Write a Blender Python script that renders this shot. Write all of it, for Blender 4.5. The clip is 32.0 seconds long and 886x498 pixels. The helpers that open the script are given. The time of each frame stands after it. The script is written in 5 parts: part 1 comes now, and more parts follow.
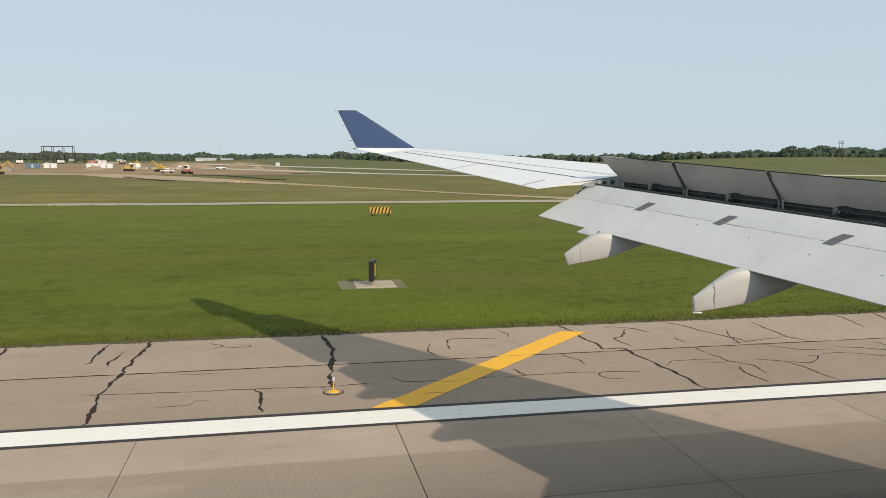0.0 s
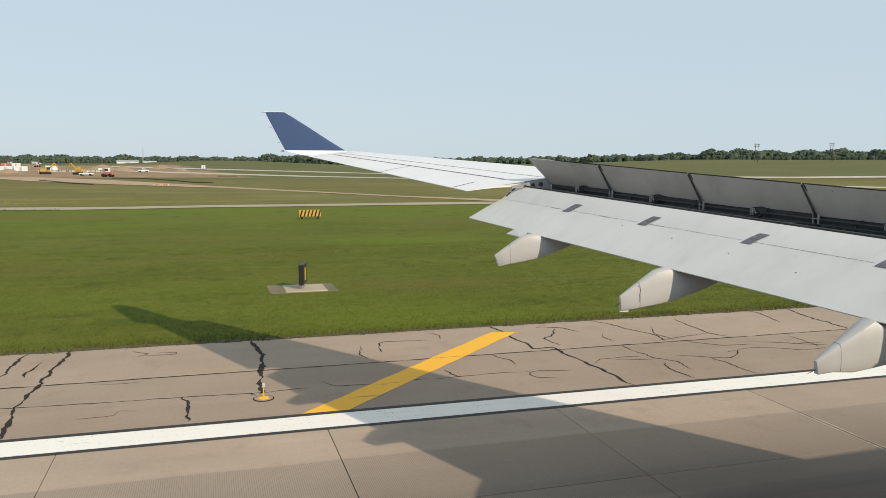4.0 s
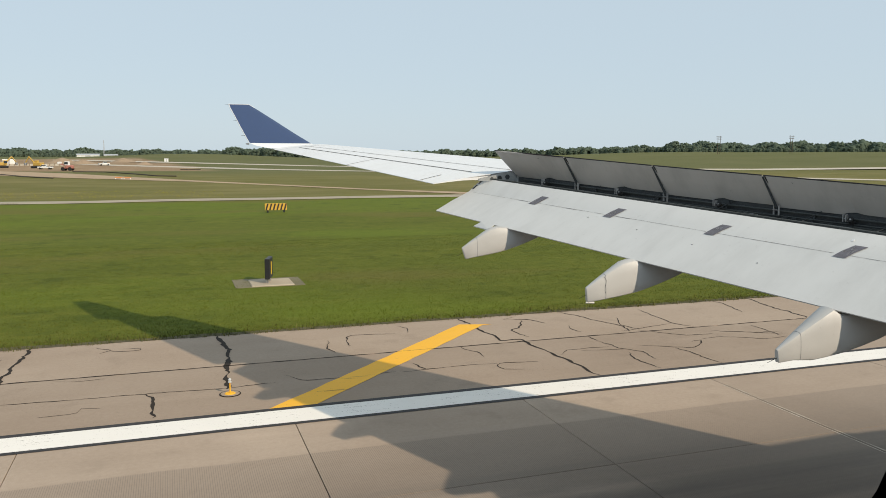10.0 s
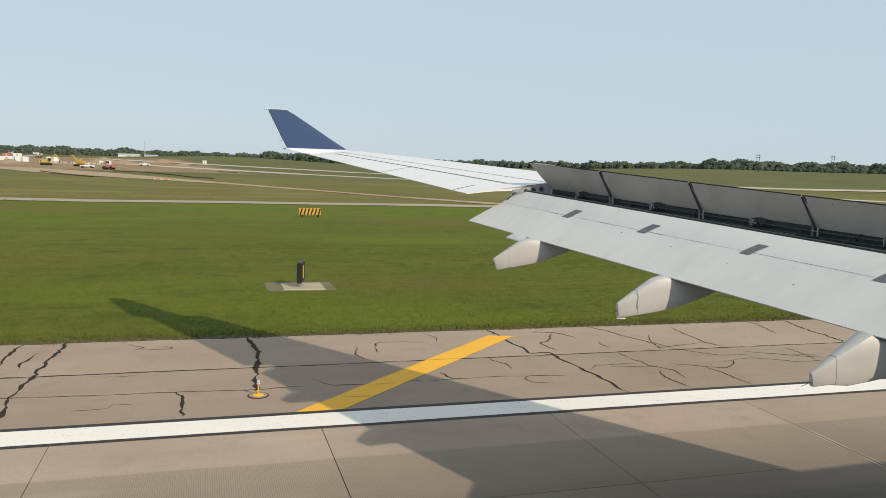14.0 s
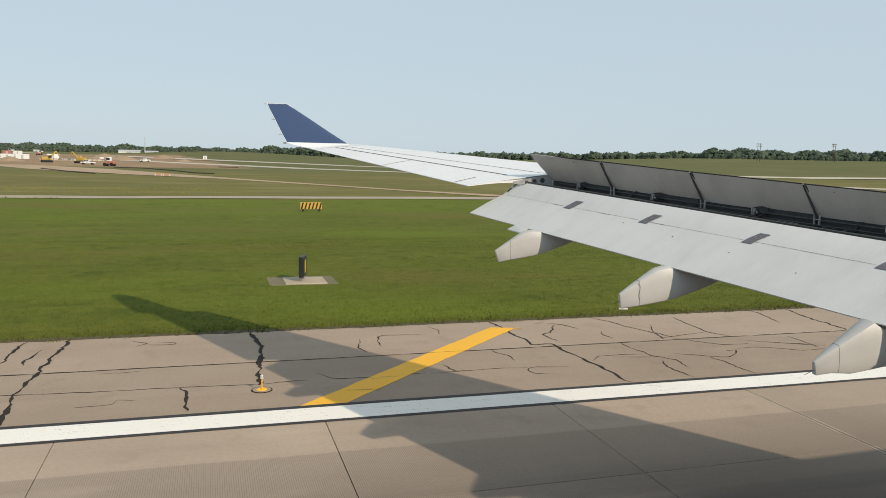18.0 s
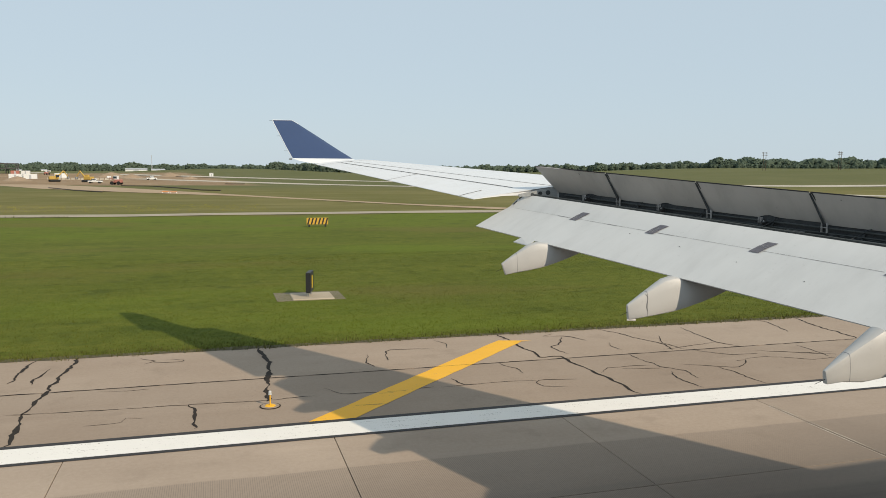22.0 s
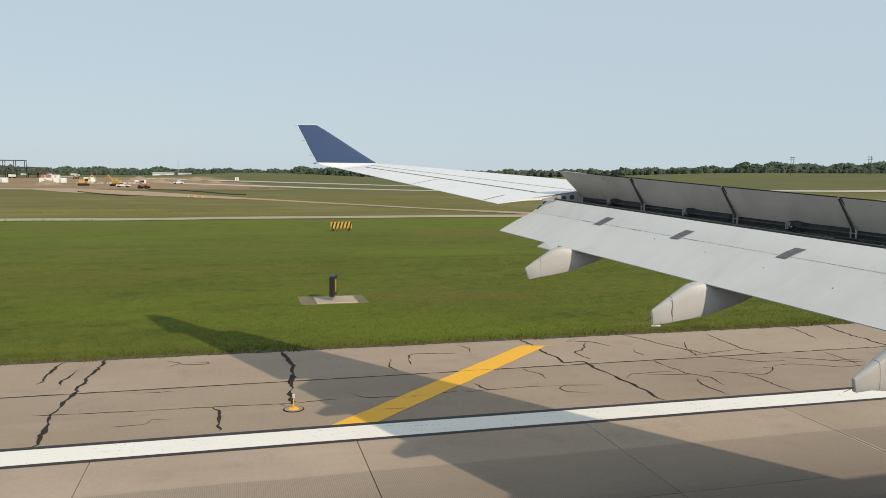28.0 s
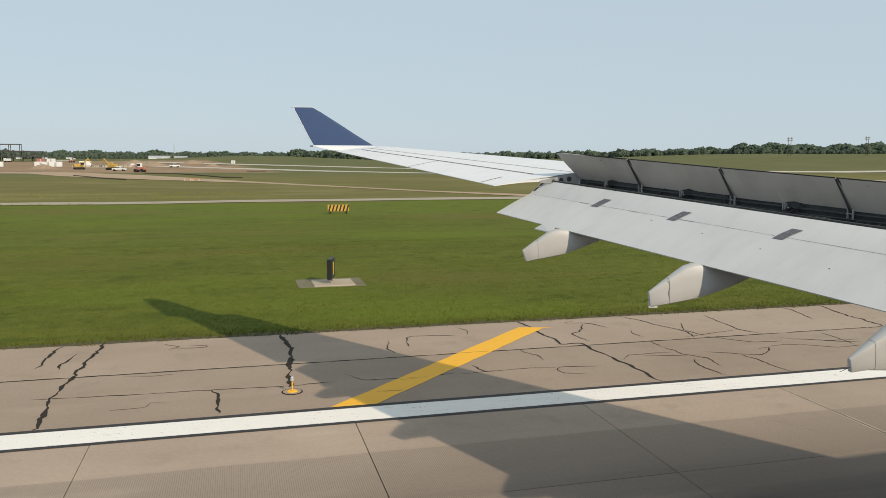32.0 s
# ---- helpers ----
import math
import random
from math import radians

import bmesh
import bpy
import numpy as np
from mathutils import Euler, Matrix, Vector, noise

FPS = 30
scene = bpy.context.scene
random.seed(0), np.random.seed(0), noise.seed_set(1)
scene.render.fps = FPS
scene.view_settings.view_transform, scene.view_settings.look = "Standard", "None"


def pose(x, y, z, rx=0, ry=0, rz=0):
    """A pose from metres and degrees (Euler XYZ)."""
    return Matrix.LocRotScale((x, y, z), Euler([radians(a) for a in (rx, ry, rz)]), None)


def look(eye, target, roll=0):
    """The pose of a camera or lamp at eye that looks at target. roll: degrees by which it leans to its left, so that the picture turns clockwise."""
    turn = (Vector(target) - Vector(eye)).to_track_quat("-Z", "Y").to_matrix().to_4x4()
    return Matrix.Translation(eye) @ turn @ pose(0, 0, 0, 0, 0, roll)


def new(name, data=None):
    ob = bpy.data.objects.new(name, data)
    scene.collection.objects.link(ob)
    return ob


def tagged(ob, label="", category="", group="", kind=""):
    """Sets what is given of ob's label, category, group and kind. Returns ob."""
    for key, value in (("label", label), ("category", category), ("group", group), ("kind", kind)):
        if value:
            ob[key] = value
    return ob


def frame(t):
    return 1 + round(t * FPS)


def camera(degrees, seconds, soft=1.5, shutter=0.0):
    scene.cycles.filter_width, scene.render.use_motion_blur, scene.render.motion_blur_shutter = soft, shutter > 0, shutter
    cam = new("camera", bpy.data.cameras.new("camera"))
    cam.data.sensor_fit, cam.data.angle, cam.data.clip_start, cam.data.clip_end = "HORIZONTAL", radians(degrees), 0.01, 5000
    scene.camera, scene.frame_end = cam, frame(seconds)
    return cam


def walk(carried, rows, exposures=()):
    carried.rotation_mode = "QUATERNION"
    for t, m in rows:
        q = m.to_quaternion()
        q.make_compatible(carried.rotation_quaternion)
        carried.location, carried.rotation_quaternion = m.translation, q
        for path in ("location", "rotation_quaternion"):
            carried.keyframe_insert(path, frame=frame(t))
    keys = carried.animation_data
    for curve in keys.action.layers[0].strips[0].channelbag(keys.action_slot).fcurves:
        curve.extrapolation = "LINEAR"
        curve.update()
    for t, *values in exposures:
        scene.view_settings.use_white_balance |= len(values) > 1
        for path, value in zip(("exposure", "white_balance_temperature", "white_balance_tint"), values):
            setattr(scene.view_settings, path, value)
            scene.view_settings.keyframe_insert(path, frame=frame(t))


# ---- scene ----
# ---- the camera: beside the cabin window, aft of the wing ----
EYE = Vector((0.0, 0.0, 6.6))
# seconds, offset x y z (m), heading from straight out towards the nose, pitch, lean (degrees)
ROWS = [
    (0, 0, 0, 0, 11.70, -6.66, 0.28),
    (0.5, 0, 0, 0, 11.51, -6.77, 0.37),
    (1, 0, 0, 0, 12.12, -6.90, 0.38),
    (1.5, 0, 0, 0, 13.52, -7.28, 0.46),
    (2, 0, 0, 0, 15.27, -7.45, 0.62),
    (2.5, 0, 0, 0, 16.75, -7.39, 0.80),
    (3, 0, 0, 0, 17.38, -7.15, 0.77),
    (3.5, 0, 0, 0, 17.17, -6.80, 0.59),
    (5.5, 0, 0, 0, 15.84, -5.84, -0.44),
    (6, 0, 0, 0, 16.14, -5.83, -0.50),
    (6.5, 0, 0, 0, 16.58, -6.03, -0.90),
    (7, 0, 0, 0, 17.04, -6.40, -1.20),
    (7.5, 0, 0, 0, 17.63, -6.78, -1.41),
    (8, 0, 0, 0, 18.21, -7.13, -1.48),
    (8.5, 0, 0, 0, 18.75, -7.28, -1.23),
    (9, 0, 0, 0, 19.02, -7.13, -0.81),
    (9.5, 0, 0, 0, 19.15, -7.19, -0.20),
    (10, 0, 0, 0, 19.17, -6.97, 0.19),
    (10.5, 0, 0, 0, 19.21, -7.04, 0.81),
    (11, 0, 0, 0, 19.25, -7.03, 1.08),
    (11.5, 0, 0, 0, 19.17, -7.08, 1.29),
    (12, 0, 0, 0, 18.85, -7.11, 1.35),
    (12.5, 0, 0, 0, 18.32, -6.80, 1.30),
    (13, 0, 0, 0, 17.67, -6.77, 1.72),
    (13.5, 0, 0, 0, 17.14, -6.33, 1.68),
    (14, 0, 0, 0, 16.84, -6.31, 1.88),
    (14.5, 0, 0, 0, 16.84, -6.34, 1.87),
    (16.5, 0, 0, 0, 16.57, -6.90, 1.39),
    (17, 0, 0, 0, 16.45, -6.85, 1.37),
    (17.5, 0, 0, 0, 16.47, -6.80, 1.29),
    (18, 0, 0, 0, 16.74, -6.85, 1.21),
    (18.5, 0, 0, 0, 17.01, -7.02, 1.00),
    (19, 0, 0, 0, 17.20, -7.02, 0.70),
    (19.5, 0, 0, 0, 17.21, -7.04, 0.55),
    (20, 0, 0, 0, 17.06, -6.80, 0.61),
    (20.5, 0, 0, 0, 16.83, -6.36, 0.31),
    (21, 0, 0, 0, 16.64, -6.16, 0.37),
    (21.5, 0, 0, 0, 16.45, -5.89, 0.32),
    (22, 0, 0, 0, 16.25, -5.87, 0.35),
    (22.5, 0, 0, 0, 15.89, -5.66, 0.06),
    (23, 0, 0, 0, 15.33, -5.75, 0.20),
    (23.5, 0, 0, 0, 14.76, -5.66, 0.46),
    (24, 0, 0, 0, 14.32, -5.48, 0.78),
    (24.5, 0, 0, 0, 14.09, -5.30, 0.94),
    (25, 0, 0, 0, 14.06, -5.26, 1.07),
    (25.5, 0, 0, 0, 14.22, -5.28, 0.92),
    (27.5, 0, 0, 0, 14.55, -5.67, 0.55),
    (28, 0, 0, 0, 14.54, -5.56, 0.41),
    (28.5, 0, 0, 0, 14.51, -5.54, 0.22),
    (29, 0, 0, 0, 14.61, -5.51, -0.08),
    (29.5, 0, 0, 0, 14.72, -5.61, -0.38),
    (30, 0, 0, 0, 14.84, -5.83, -0.56),
    (30.5, 0, 0, 0, 14.98, -6.25, -0.45),
    (31, 0, 0, 0, 15.05, -6.56, -0.13),
    (31.5, 0, 0, 0, 15.05, -6.87, 0.21),
    (32, 0, 0, 0, 14.74, -6.84, 0.17),
]


def view(ox, oy, oz, heading, pitch, lean):
    a, p = radians(heading), radians(pitch)
    eye = EYE + Vector((ox, oy, oz))
    way = Vector((math.sin(a) * math.cos(p), math.cos(a) * math.cos(p), math.sin(p)))
    return look(eye, eye + way * 20, lean)


cam = camera(58.88, 32.0, soft=0.85)
walk(cam, [(r[0], view(*r[1:])) for r in ROWS], exposures=[(t, e, 7050, 10) for t, e in ((0, 0.0), (3, 0.04), (9, 0.05), (12, 0.0), (14, -0.01), (18, -0.01), (21, 0.0), (24, -0.05), (32, -0.06))])

# ---- light: hazy afternoon sun from behind the right shoulder, pale sky ----
SUN_FROM = Vector((0.76, -1.385, 1.0)).normalized()
world = bpy.data.worlds.new("hazy_sky")
scene.world = world
world.use_nodes = True
wn = world.node_tree
sky = wn.nodes.new("ShaderNodeTexSky")
sky.sky_type = "NISHITA"
sky.sun_disc = False
sky.sun_elevation = math.asin(SUN_FROM.z)
sky.sun_rotation = math.atan2(SUN_FROM.x, SUN_FROM.y)
sky.altitude = 200
sky.air_density, sky.dust_density, sky.ozone_density = 1.0, 0.6, 2.0
# thin summer haze lies over the clear sky everywhere
haze = wn.nodes.new("ShaderNodeMix")
haze.data_type = "RGBA"
haze.inputs["Factor"].default_value = 0.87
haze.inputs["B"].default_value = (5.65, 7.15, 8.66, 1)
wn.links.new(sky.outputs[0], haze.inputs["A"])
back = wn.nodes["Background"]
back.inputs["Strength"].default_value = 0.095
wn.links.new(haze.outputs["Result"], back.inputs["Color"])
sun = new("sun", bpy.data.lights.new("sun", "SUN"))
sun.data.energy, sun.data.angle, sun.data.color = 3.3, radians(0.8), (1.0, 0.90, 0.76)
sun.matrix_world = look(SUN_FROM * 300, (0, 0, 0))


# ---- materials ----
class Nodes:
    """A node material being put together."""

    def __init__(self, name, rough=0.8, metal=0.0, spec=0.4):
        self.m = bpy.data.materials.new(name)
        self.m.use_nodes = True
        self.t = self.m.node_tree
        self.b = self.t.nodes["Principled BSDF"]
        self.b.inputs["Roughness"].default_value = rough
        self.b.inputs["Metallic"].default_value = metal
        self.b.inputs["Specular IOR Level"].default_value = spec
        self.pos = self.add("ShaderNodeNewGeometry").outputs["Position"]

    def add(self, kind):
        return self.t.nodes.new(kind)

    def link(self, a, b):
        self.t.links.new(a, b)

    def stretch(self, sx, sy, sz):
        n = self.add("ShaderNodeVectorMath")
        n.operation = "MULTIPLY"
        self.link(self.pos, n.inputs[0])
        n.inputs[1].default_value = (sx, sy, sz)
        return n.outputs[0]

    def noise(self, scale, detail=4.0, vec=None, rough=0.55):
        n = self.add("ShaderNodeTexNoise")
        n.inputs["Scale"].default_value = scale
        n.inputs["Detail"].default_value = detail
        n.inputs["Roughness"].default_value = rough
        self.link(vec if vec is not None else self.pos, n.inputs["Vector"])
        return n.outputs["Fac"]

    def ramp(self, fac, *stops):
        n = self.add("ShaderNodeValToRGB")
        e = n.color_ramp.elements
        while len(e) < len(stops):
            e.new(0.5)
        for el, (p, c) in zip(e, stops):
            el.position = p
            el.color = (*c, 1) if len(c) == 3 else c
        self.link(fac, n.inputs[0])
        return n.outputs["Color"]

    def grey(self, fac, lo, hi, a=0.0, b=1.0):
        n = self.add("ShaderNodeMapRange")
        n.interpolation_type = "SMOOTHSTEP"
        for k, v in zip(("From Min", "From Max", "To Min", "To Max"), (lo, hi, a, b)):
            n.inputs[k].default_value = v
        self.link(fac, n.inputs["Value"])
        return n.outputs["Result"]

    def mix(self, fac, a, b, how="MIX"):
        n = self.add("ShaderNodeMix")
        n.data_type, n.blend_type = "RGBA", how
        for sock, v in ((n.inputs["Factor"], fac), (n.inputs["A"], a), (n.inputs["B"], b)):
            if isinstance(v, (int, float)):
                sock.default_value = v
            elif isinstance(v, tuple):
                sock.default_value = (*v, 1)
            else:
                self.link(v, sock)
        return n.outputs["Result"]

    def sum(self, a, b, how="ADD"):
        n = self.add("ShaderNodeMath")
        n.operation = how
        for sock, v in zip(n.inputs, (a, b)):
            if isinstance(v, (int, float)):
                sock.default_value = v
            else:
                self.link(v, sock)
        return n.outputs[0]

    def axes(self):
        n = self.add("ShaderNodeSeparateXYZ")
        self.link(self.pos, n.inputs[0])
        return n.outputs

    def chance(self):
        return self.add("ShaderNodeObjectInfo").outputs["Random"]

    def island(self):
        return self.add("ShaderNodeNewGeometry").outputs["Random Per Island"]

    def bump(self, height, strength, distance):
        n = self.add("ShaderNodeBump")
        n.inputs["Strength"].default_value, n.inputs["Distance"].default_value = strength, distance
        self.link(height, n.inputs["Height"])
        self.link(n.outputs[0], self.b.inputs["Normal"])

    def done(self, colour):
        if isinstance(colour, tuple):
            self.b.inputs["Base Color"].default_value = (*colour, 1)
        else:
            self.link(colour, self.b.inputs["Base Color"])
        return self.m


def plain(name, colour, rough=0.6, metal=0.0, vary=0.12, scale=3.0, spec=0.4):
    n = Nodes(name, rough, metal, spec)
    dark = tuple(c * (1 - vary) for c in colour)
    lite = tuple(min(1, c * (1 + vary)) for c in colour)
    fac = n.mix(0.5, n.noise(scale), n.noise(scale * 9))
    return n.done(n.ramp(fac, (0.3, dark), (0.7, lite)))


def concrete(name, lo, hi, grooved=False, pitted=0.0):
    n = Nodes(name, 0.9, 0, 0.25)
    big = n.noise(0.16, 5)
    fine = n.noise(9, 6)
    grit = n.noise(60, 3)
    streak = n.noise(1.0, 5, n.stretch(0.05, 1.1, 1))
    c = n.ramp(n.mix(0.25, big, streak), (0.3, lo), (0.72, hi))
    c = n.mix(0.11, c, n.ramp(fine, (0.3, (0.25, 0.25, 0.25)), (0.75, (1, 1, 1))), "SOFT_LIGHT")
    c = n.mix(0.08, c, n.ramp(grit, (0.35, (0.2, 0.2, 0.2)), (0.65, (0.85, 0.85, 0.85))), "OVERLAY")
    tone = n.grey(n.chance(), 0, 1, 0.9, 1.07)
    c = n.mix(1.0, c, n.ramp(tone, (0, (0, 0, 0)), (1, (1, 1, 1))), "MULTIPLY")
    height = n.mix(0.5, grit, fine)
    if grooved:
        ax = n.axes()
        # saw-cut grooves across the runway, starting short of the edge; rubber and soot darken the wheel lanes, painted
        # stronger to deepen the wing's shade there
        wave = n.sum(n.sum(ax["X"], 2 * math.pi / 0.045, "MULTIPLY"), 0.0)
        saw = n.sum(wave, 0.0, "SINE")
        inside = n.grey(n.sum(ax["Y"], n.sum(n.noise(0.5, 2), 0.14, "MULTIPLY"), "ADD"), 16.80, 16.72)
        cut = n.sum(n.grey(saw, 0.3, 0.9), inside, "MULTIPLY")
        c = n.mix(n.sum(cut, 0.30, "MULTIPLY"), c, (0.10, 0.085, 0.07))
        c = n.mix(n.sum(inside, 0.20, "MULTIPLY"), c, (0.12, 0.10, 0.085))
        c = n.mix(n.sum(n.grey(ax["Y"], 17.2, 11.0), n.sum(streak, 1.2, "MULTIPLY"), "MULTIPLY"), c, (0.06, 0.055, 0.05))
    # soft round stains and pale wear
    stain = n.grey(n.noise(0.7, 4, None, 0.6), 0.54, 0.72, 0.0, 0.22)
    c = n.mix(stain, c, tuple(x * 0.62 for x in lo))
    pale = n.grey(n.noise(0.33, 5, n.stretch(0.4, 1.3, 1)), 0.55, 0.75, 0.0, 0.25)
    c = n.mix(pale, c, tuple(min(1, x * 1.22) for x in hi))
    if pitted:
        pits = n.sum(n.grey(n.noise(16, 3, None, 0.7), 0.60, 0.68), n.grey(n.noise(0.35, 3), 0.35, 0.62), "MULTIPLY")
        c = n.mix(n.sum(pits, pitted, "MULTIPLY"), c, tuple(x * 0.5 for x in lo))
    n.bump(height, 0.14, 0.01)
    return n.done(c)


RUNWAY = concrete("grooved_concrete", (0.345, 0.262, 0.197), (0.470, 0.368, 0.283), True)
SHOULDER = concrete("shoulder_concrete", (0.325, 0.242, 0.177), (0.415, 0.322, 0.245), pitted=0.6)
PALE = concrete("pale_concrete", (0.48, 0.42, 0.33), (0.62, 0.55, 0.45))
TARMAC = concrete("dark_tarmac", (0.06, 0.055, 0.05), (0.11, 0.10, 0.09))
ROAD = concrete("worn_road", (0.32, 0.265, 0.19), (0.44, 0.37, 0.28))
GRAVEL = concrete("sandy_gravel", (0.36, 0.25, 0.155), (0.49, 0.36, 0.235))
TAR = plain("crack_tar", (0.036, 0.028, 0.022), 0.85, 0, 0.3, 20, 0.15)
DARKPAINT = plain("black_border_paint", (0.035, 0.03, 0.028), 0.7, 0, 0.3, 8)


def paint(name, colour, under, wear=0.6):
    n = Nodes(name, 0.65, 0, 0.35)
    scuff = n.noise(3.5, 8, n.stretch(0.22, 4.0, 1), 0.7)
    spots = n.noise(22, 5)
    worn = n.grey(n.mix(0.4, scuff, spots), wear, wear + 0.07)
    c = n.mix(n.grey(n.noise(0.7), 0.3, 0.7, 0.0, 0.14), colour, tuple(x * 0.8 for x in colour))
    n.bump(spots, 0.15, 0.005)
    return n.done(n.mix(worn, c, under))


WHITE_LINE = paint("white_line_paint", (0.87, 0.82, 0.745), (0.36, 0.31, 0.26), 0.565)
YELLOW = paint("yellow_paint", (0.90, 0.46, 0.03), (0.42, 0.26, 0.09), 0.585)


SCRAPE = plain("rubber_scrape", (0.38, 0.21, 0.05), 0.8, 0, 0.3, 9)


def ground_material():
    n = Nodes("airfield_ground", 0.95, 0, 0.1)
    n.b.inputs["Sheen Weight"].default_value, n.b.inputs["Sheen Roughness"].default_value = 0.05, 0.5
    n.b.inputs["Sheen Tint"].default_value = (0.30, 0.38, 0.05, 1)
    ax = n.axes()
    wide = n.noise(0.02, 5)
    patch = n.mix(0.5, n.noise(0.11, 5, n.stretch(1, 1.6, 1)), n.noise(0.5, 6, n.stretch(0.08, 1.0, 1), 0.6))
    tuft = n.noise(1.3, 7, None, 0.7)
    blade = n.noise(9, 4)
    mown = n.ramp(n.mix(0.5, patch, tuft), (0.34, (0.066, 0.084, 0.012)), (0.5, (0.099, 0.115, 0.016)), (0.66, (0.148, 0.149, 0.027)))
    edge = n.sum(ax["Y"], n.sum(n.sum(patch, 0.5, "SUBTRACT"), 30.0, "MULTIPLY"), "ADD")
    # a fresher strip along the service road
    mown = n.mix(n.grey(edge, 76, 96, 0.0, 0.5), mown, (0.118, 0.155, 0.018))
    clump = n.noise(0.55, 6, n.stretch(0.7, 1.0, 1), 0.65)
    mown = n.mix(n.grey(clump, 0.53, 0.67, 0.0, 0.75), mown, (0.058, 0.076, 0.012))
    # fresh and tired swathes, and thin brownish patches
    swathe = n.noise(0.045, 4, n.stretch(0.45, 1.0, 1))
    mown = n.mix(n.grey(swathe, 0.5, 0.64, 0.0, 0.6), mown, (0.112, 0.150, 0.014))
    mown = n.mix(n.grey(n.noise(0.07, 5, n.stretch(0.4, 1.0, 1)), 0.5, 0.66, 0.0, 0.7), mown, (0.130, 0.112, 0.030))
    mown = n.mix(0.2, mown, n.ramp(blade, (0.3, (0.1, 0.1, 0.1)), (0.7, (0.9, 0.9, 0.9))), "OVERLAY")
    rough = n.ramp(n.mix(0.5, patch, wide), (0.3, (0.10, 0.105, 0.025)), (0.52, (0.155, 0.136, 0.048)), (0.75, (0.24, 0.20, 0.085)))
    dry = n.grey(n.noise(0.12, 6, n.stretch(0.35, 0.8, 1), 0.65), 0.46, 0.66)
    rough = n.mix(n.sum(dry, 0.45, "MULTIPLY"), rough, (0.24, 0.20, 0.085))
    far = n.ramp(n.mix(0.4, wide, patch), (0.3, (0.100, 0.106, 0.040)), (0.7, (0.146, 0.139, 0.063)))
    c = n.mix(n.grey(edge, 112, 122), mown, rough)
    c = n.mix(n.grey(edge, 205, 300), c, far)
    # the dug-over building site, beyond the track
    slope = n.sum(n.sum(ax["Y"], 0.08, "MULTIPLY"), ax["X"], "ADD")
    ragged = n.sum(slope, n.sum(n.noise(0.03, 5), 26.0, "MULTIPLY"), "ADD")
    site = n.sum(n.grey(ragged, 58, 46), n.grey(edge, 283, 306), "MULTIPLY")
    site = n.sum(site, n.grey(ax["Y"], 800, 690), "MULTIPLY")
    soil = n.ramp(n.mix(0.5, n.noise(0.05, 6, n.stretch(1, 0.35, 1)), n.noise(0.4, 5)), (0.3, (0.21, 0.135, 0.082)), (0.55, (0.32, 0.215, 0.135)), (0.72, (0.50, 0.39, 0.28)))
    c = n.mix(site, c, soil)
    n.bump(n.mix(0.5, tuft, blade), 0.5, 0.08)
    return n.done(c)


GROUND = ground_material()


def leafy(name, a, b, rough=0.7, glow_through=0.0):
    """Leaves; a share of the light passes through them."""
    n = Nodes(name, rough, 0, 0.2)
    c = n.ramp(n.island(), (0.0, a), (1.0, b))
    c = n.mix(0.2, c, n.ramp(n.noise(0.7, 4), (0.3, (0.15, 0.15, 0.15)), (0.7, (0.85, 0.85, 0.85))), "OVERLAY")
    if glow_through:
        thin, both = n.add("ShaderNodeBsdfTranslucent"), n.add("ShaderNodeMixShader")
        n.link(c, thin.inputs["Color"])
        both.inputs["Fac"].default_value = glow_through
        n.link(n.b.outputs[0], both.inputs[1])
        n.link(thin.outputs[0], both.inputs[2])
        n.link(both.outputs[0], n.t.nodes["Material Output"].inputs["Surface"])
    return n.done(c)


def blades():
    n = Nodes("grass_blades", 0.75, 0, 0.15)
    n.b.inputs["Sheen Weight"].default_value, n.b.inputs["Sheen Roughness"].default_value = 0.05, 0.5
    n.b.inputs["Sheen Tint"].default_value = (0.30, 0.38, 0.05, 1)
    patch = n.mix(0.5, n.noise(0.11, 5, n.stretch(1, 1.6, 1)), n.noise(0.5, 6, n.stretch(0.08, 1.0, 1), 0.6))
    tone = n.mix(0.3, n.mix(0.4, patch, n.noise(1.3, 5)), n.island())
    c = n.ramp(tone, (0.32, (0.078, 0.094, 0.015)), (0.5, (0.112, 0.125, 0.020)), (0.68, (0.160, 0.155, 0.034)))
    clump = n.noise(0.55, 6, n.stretch(0.7, 1.0, 1), 0.65)
    c = n.mix(n.grey(clump, 0.53, 0.67, 0.0, 0.75), c, (0.058, 0.076, 0.012))
    swathe = n.noise(0.045, 4, n.stretch(0.45, 1.0, 1))
    c = n.mix(n.grey(swathe, 0.5, 0.64, 0.0, 0.6), c, (0.112, 0.150, 0.014))
    c = n.mix(n.grey(n.noise(0.07, 5, n.stretch(0.4, 1.0, 1)), 0.5, 0.66, 0.0, 0.7), c, (0.130, 0.112, 0.030))
    return n.done(c)


GRASS = blades()
DRYGRASS = leafy("edge_grass", (0.055, 0.065, 0.012), (0.15, 0.14, 0.04))
# Distance haze is mixed into this foliage colour, paling and cooling the green.
HAZED_LEAVES = leafy("hazed_far_foliage", (0.112, 0.152, 0.108), (0.134, 0.178, 0.126), 0.8, 0.35)
WEED = leafy("weed_leaves", (0.055, 0.075, 0.010), (0.09, 0.105, 0.015))
FLOWER = leafy("yellow_flowers", (0.22, 0.20, 0.03), (0.36, 0.31, 0.04))
BARK = plain("bark", (0.09, 0.07, 0.05), 0.9)


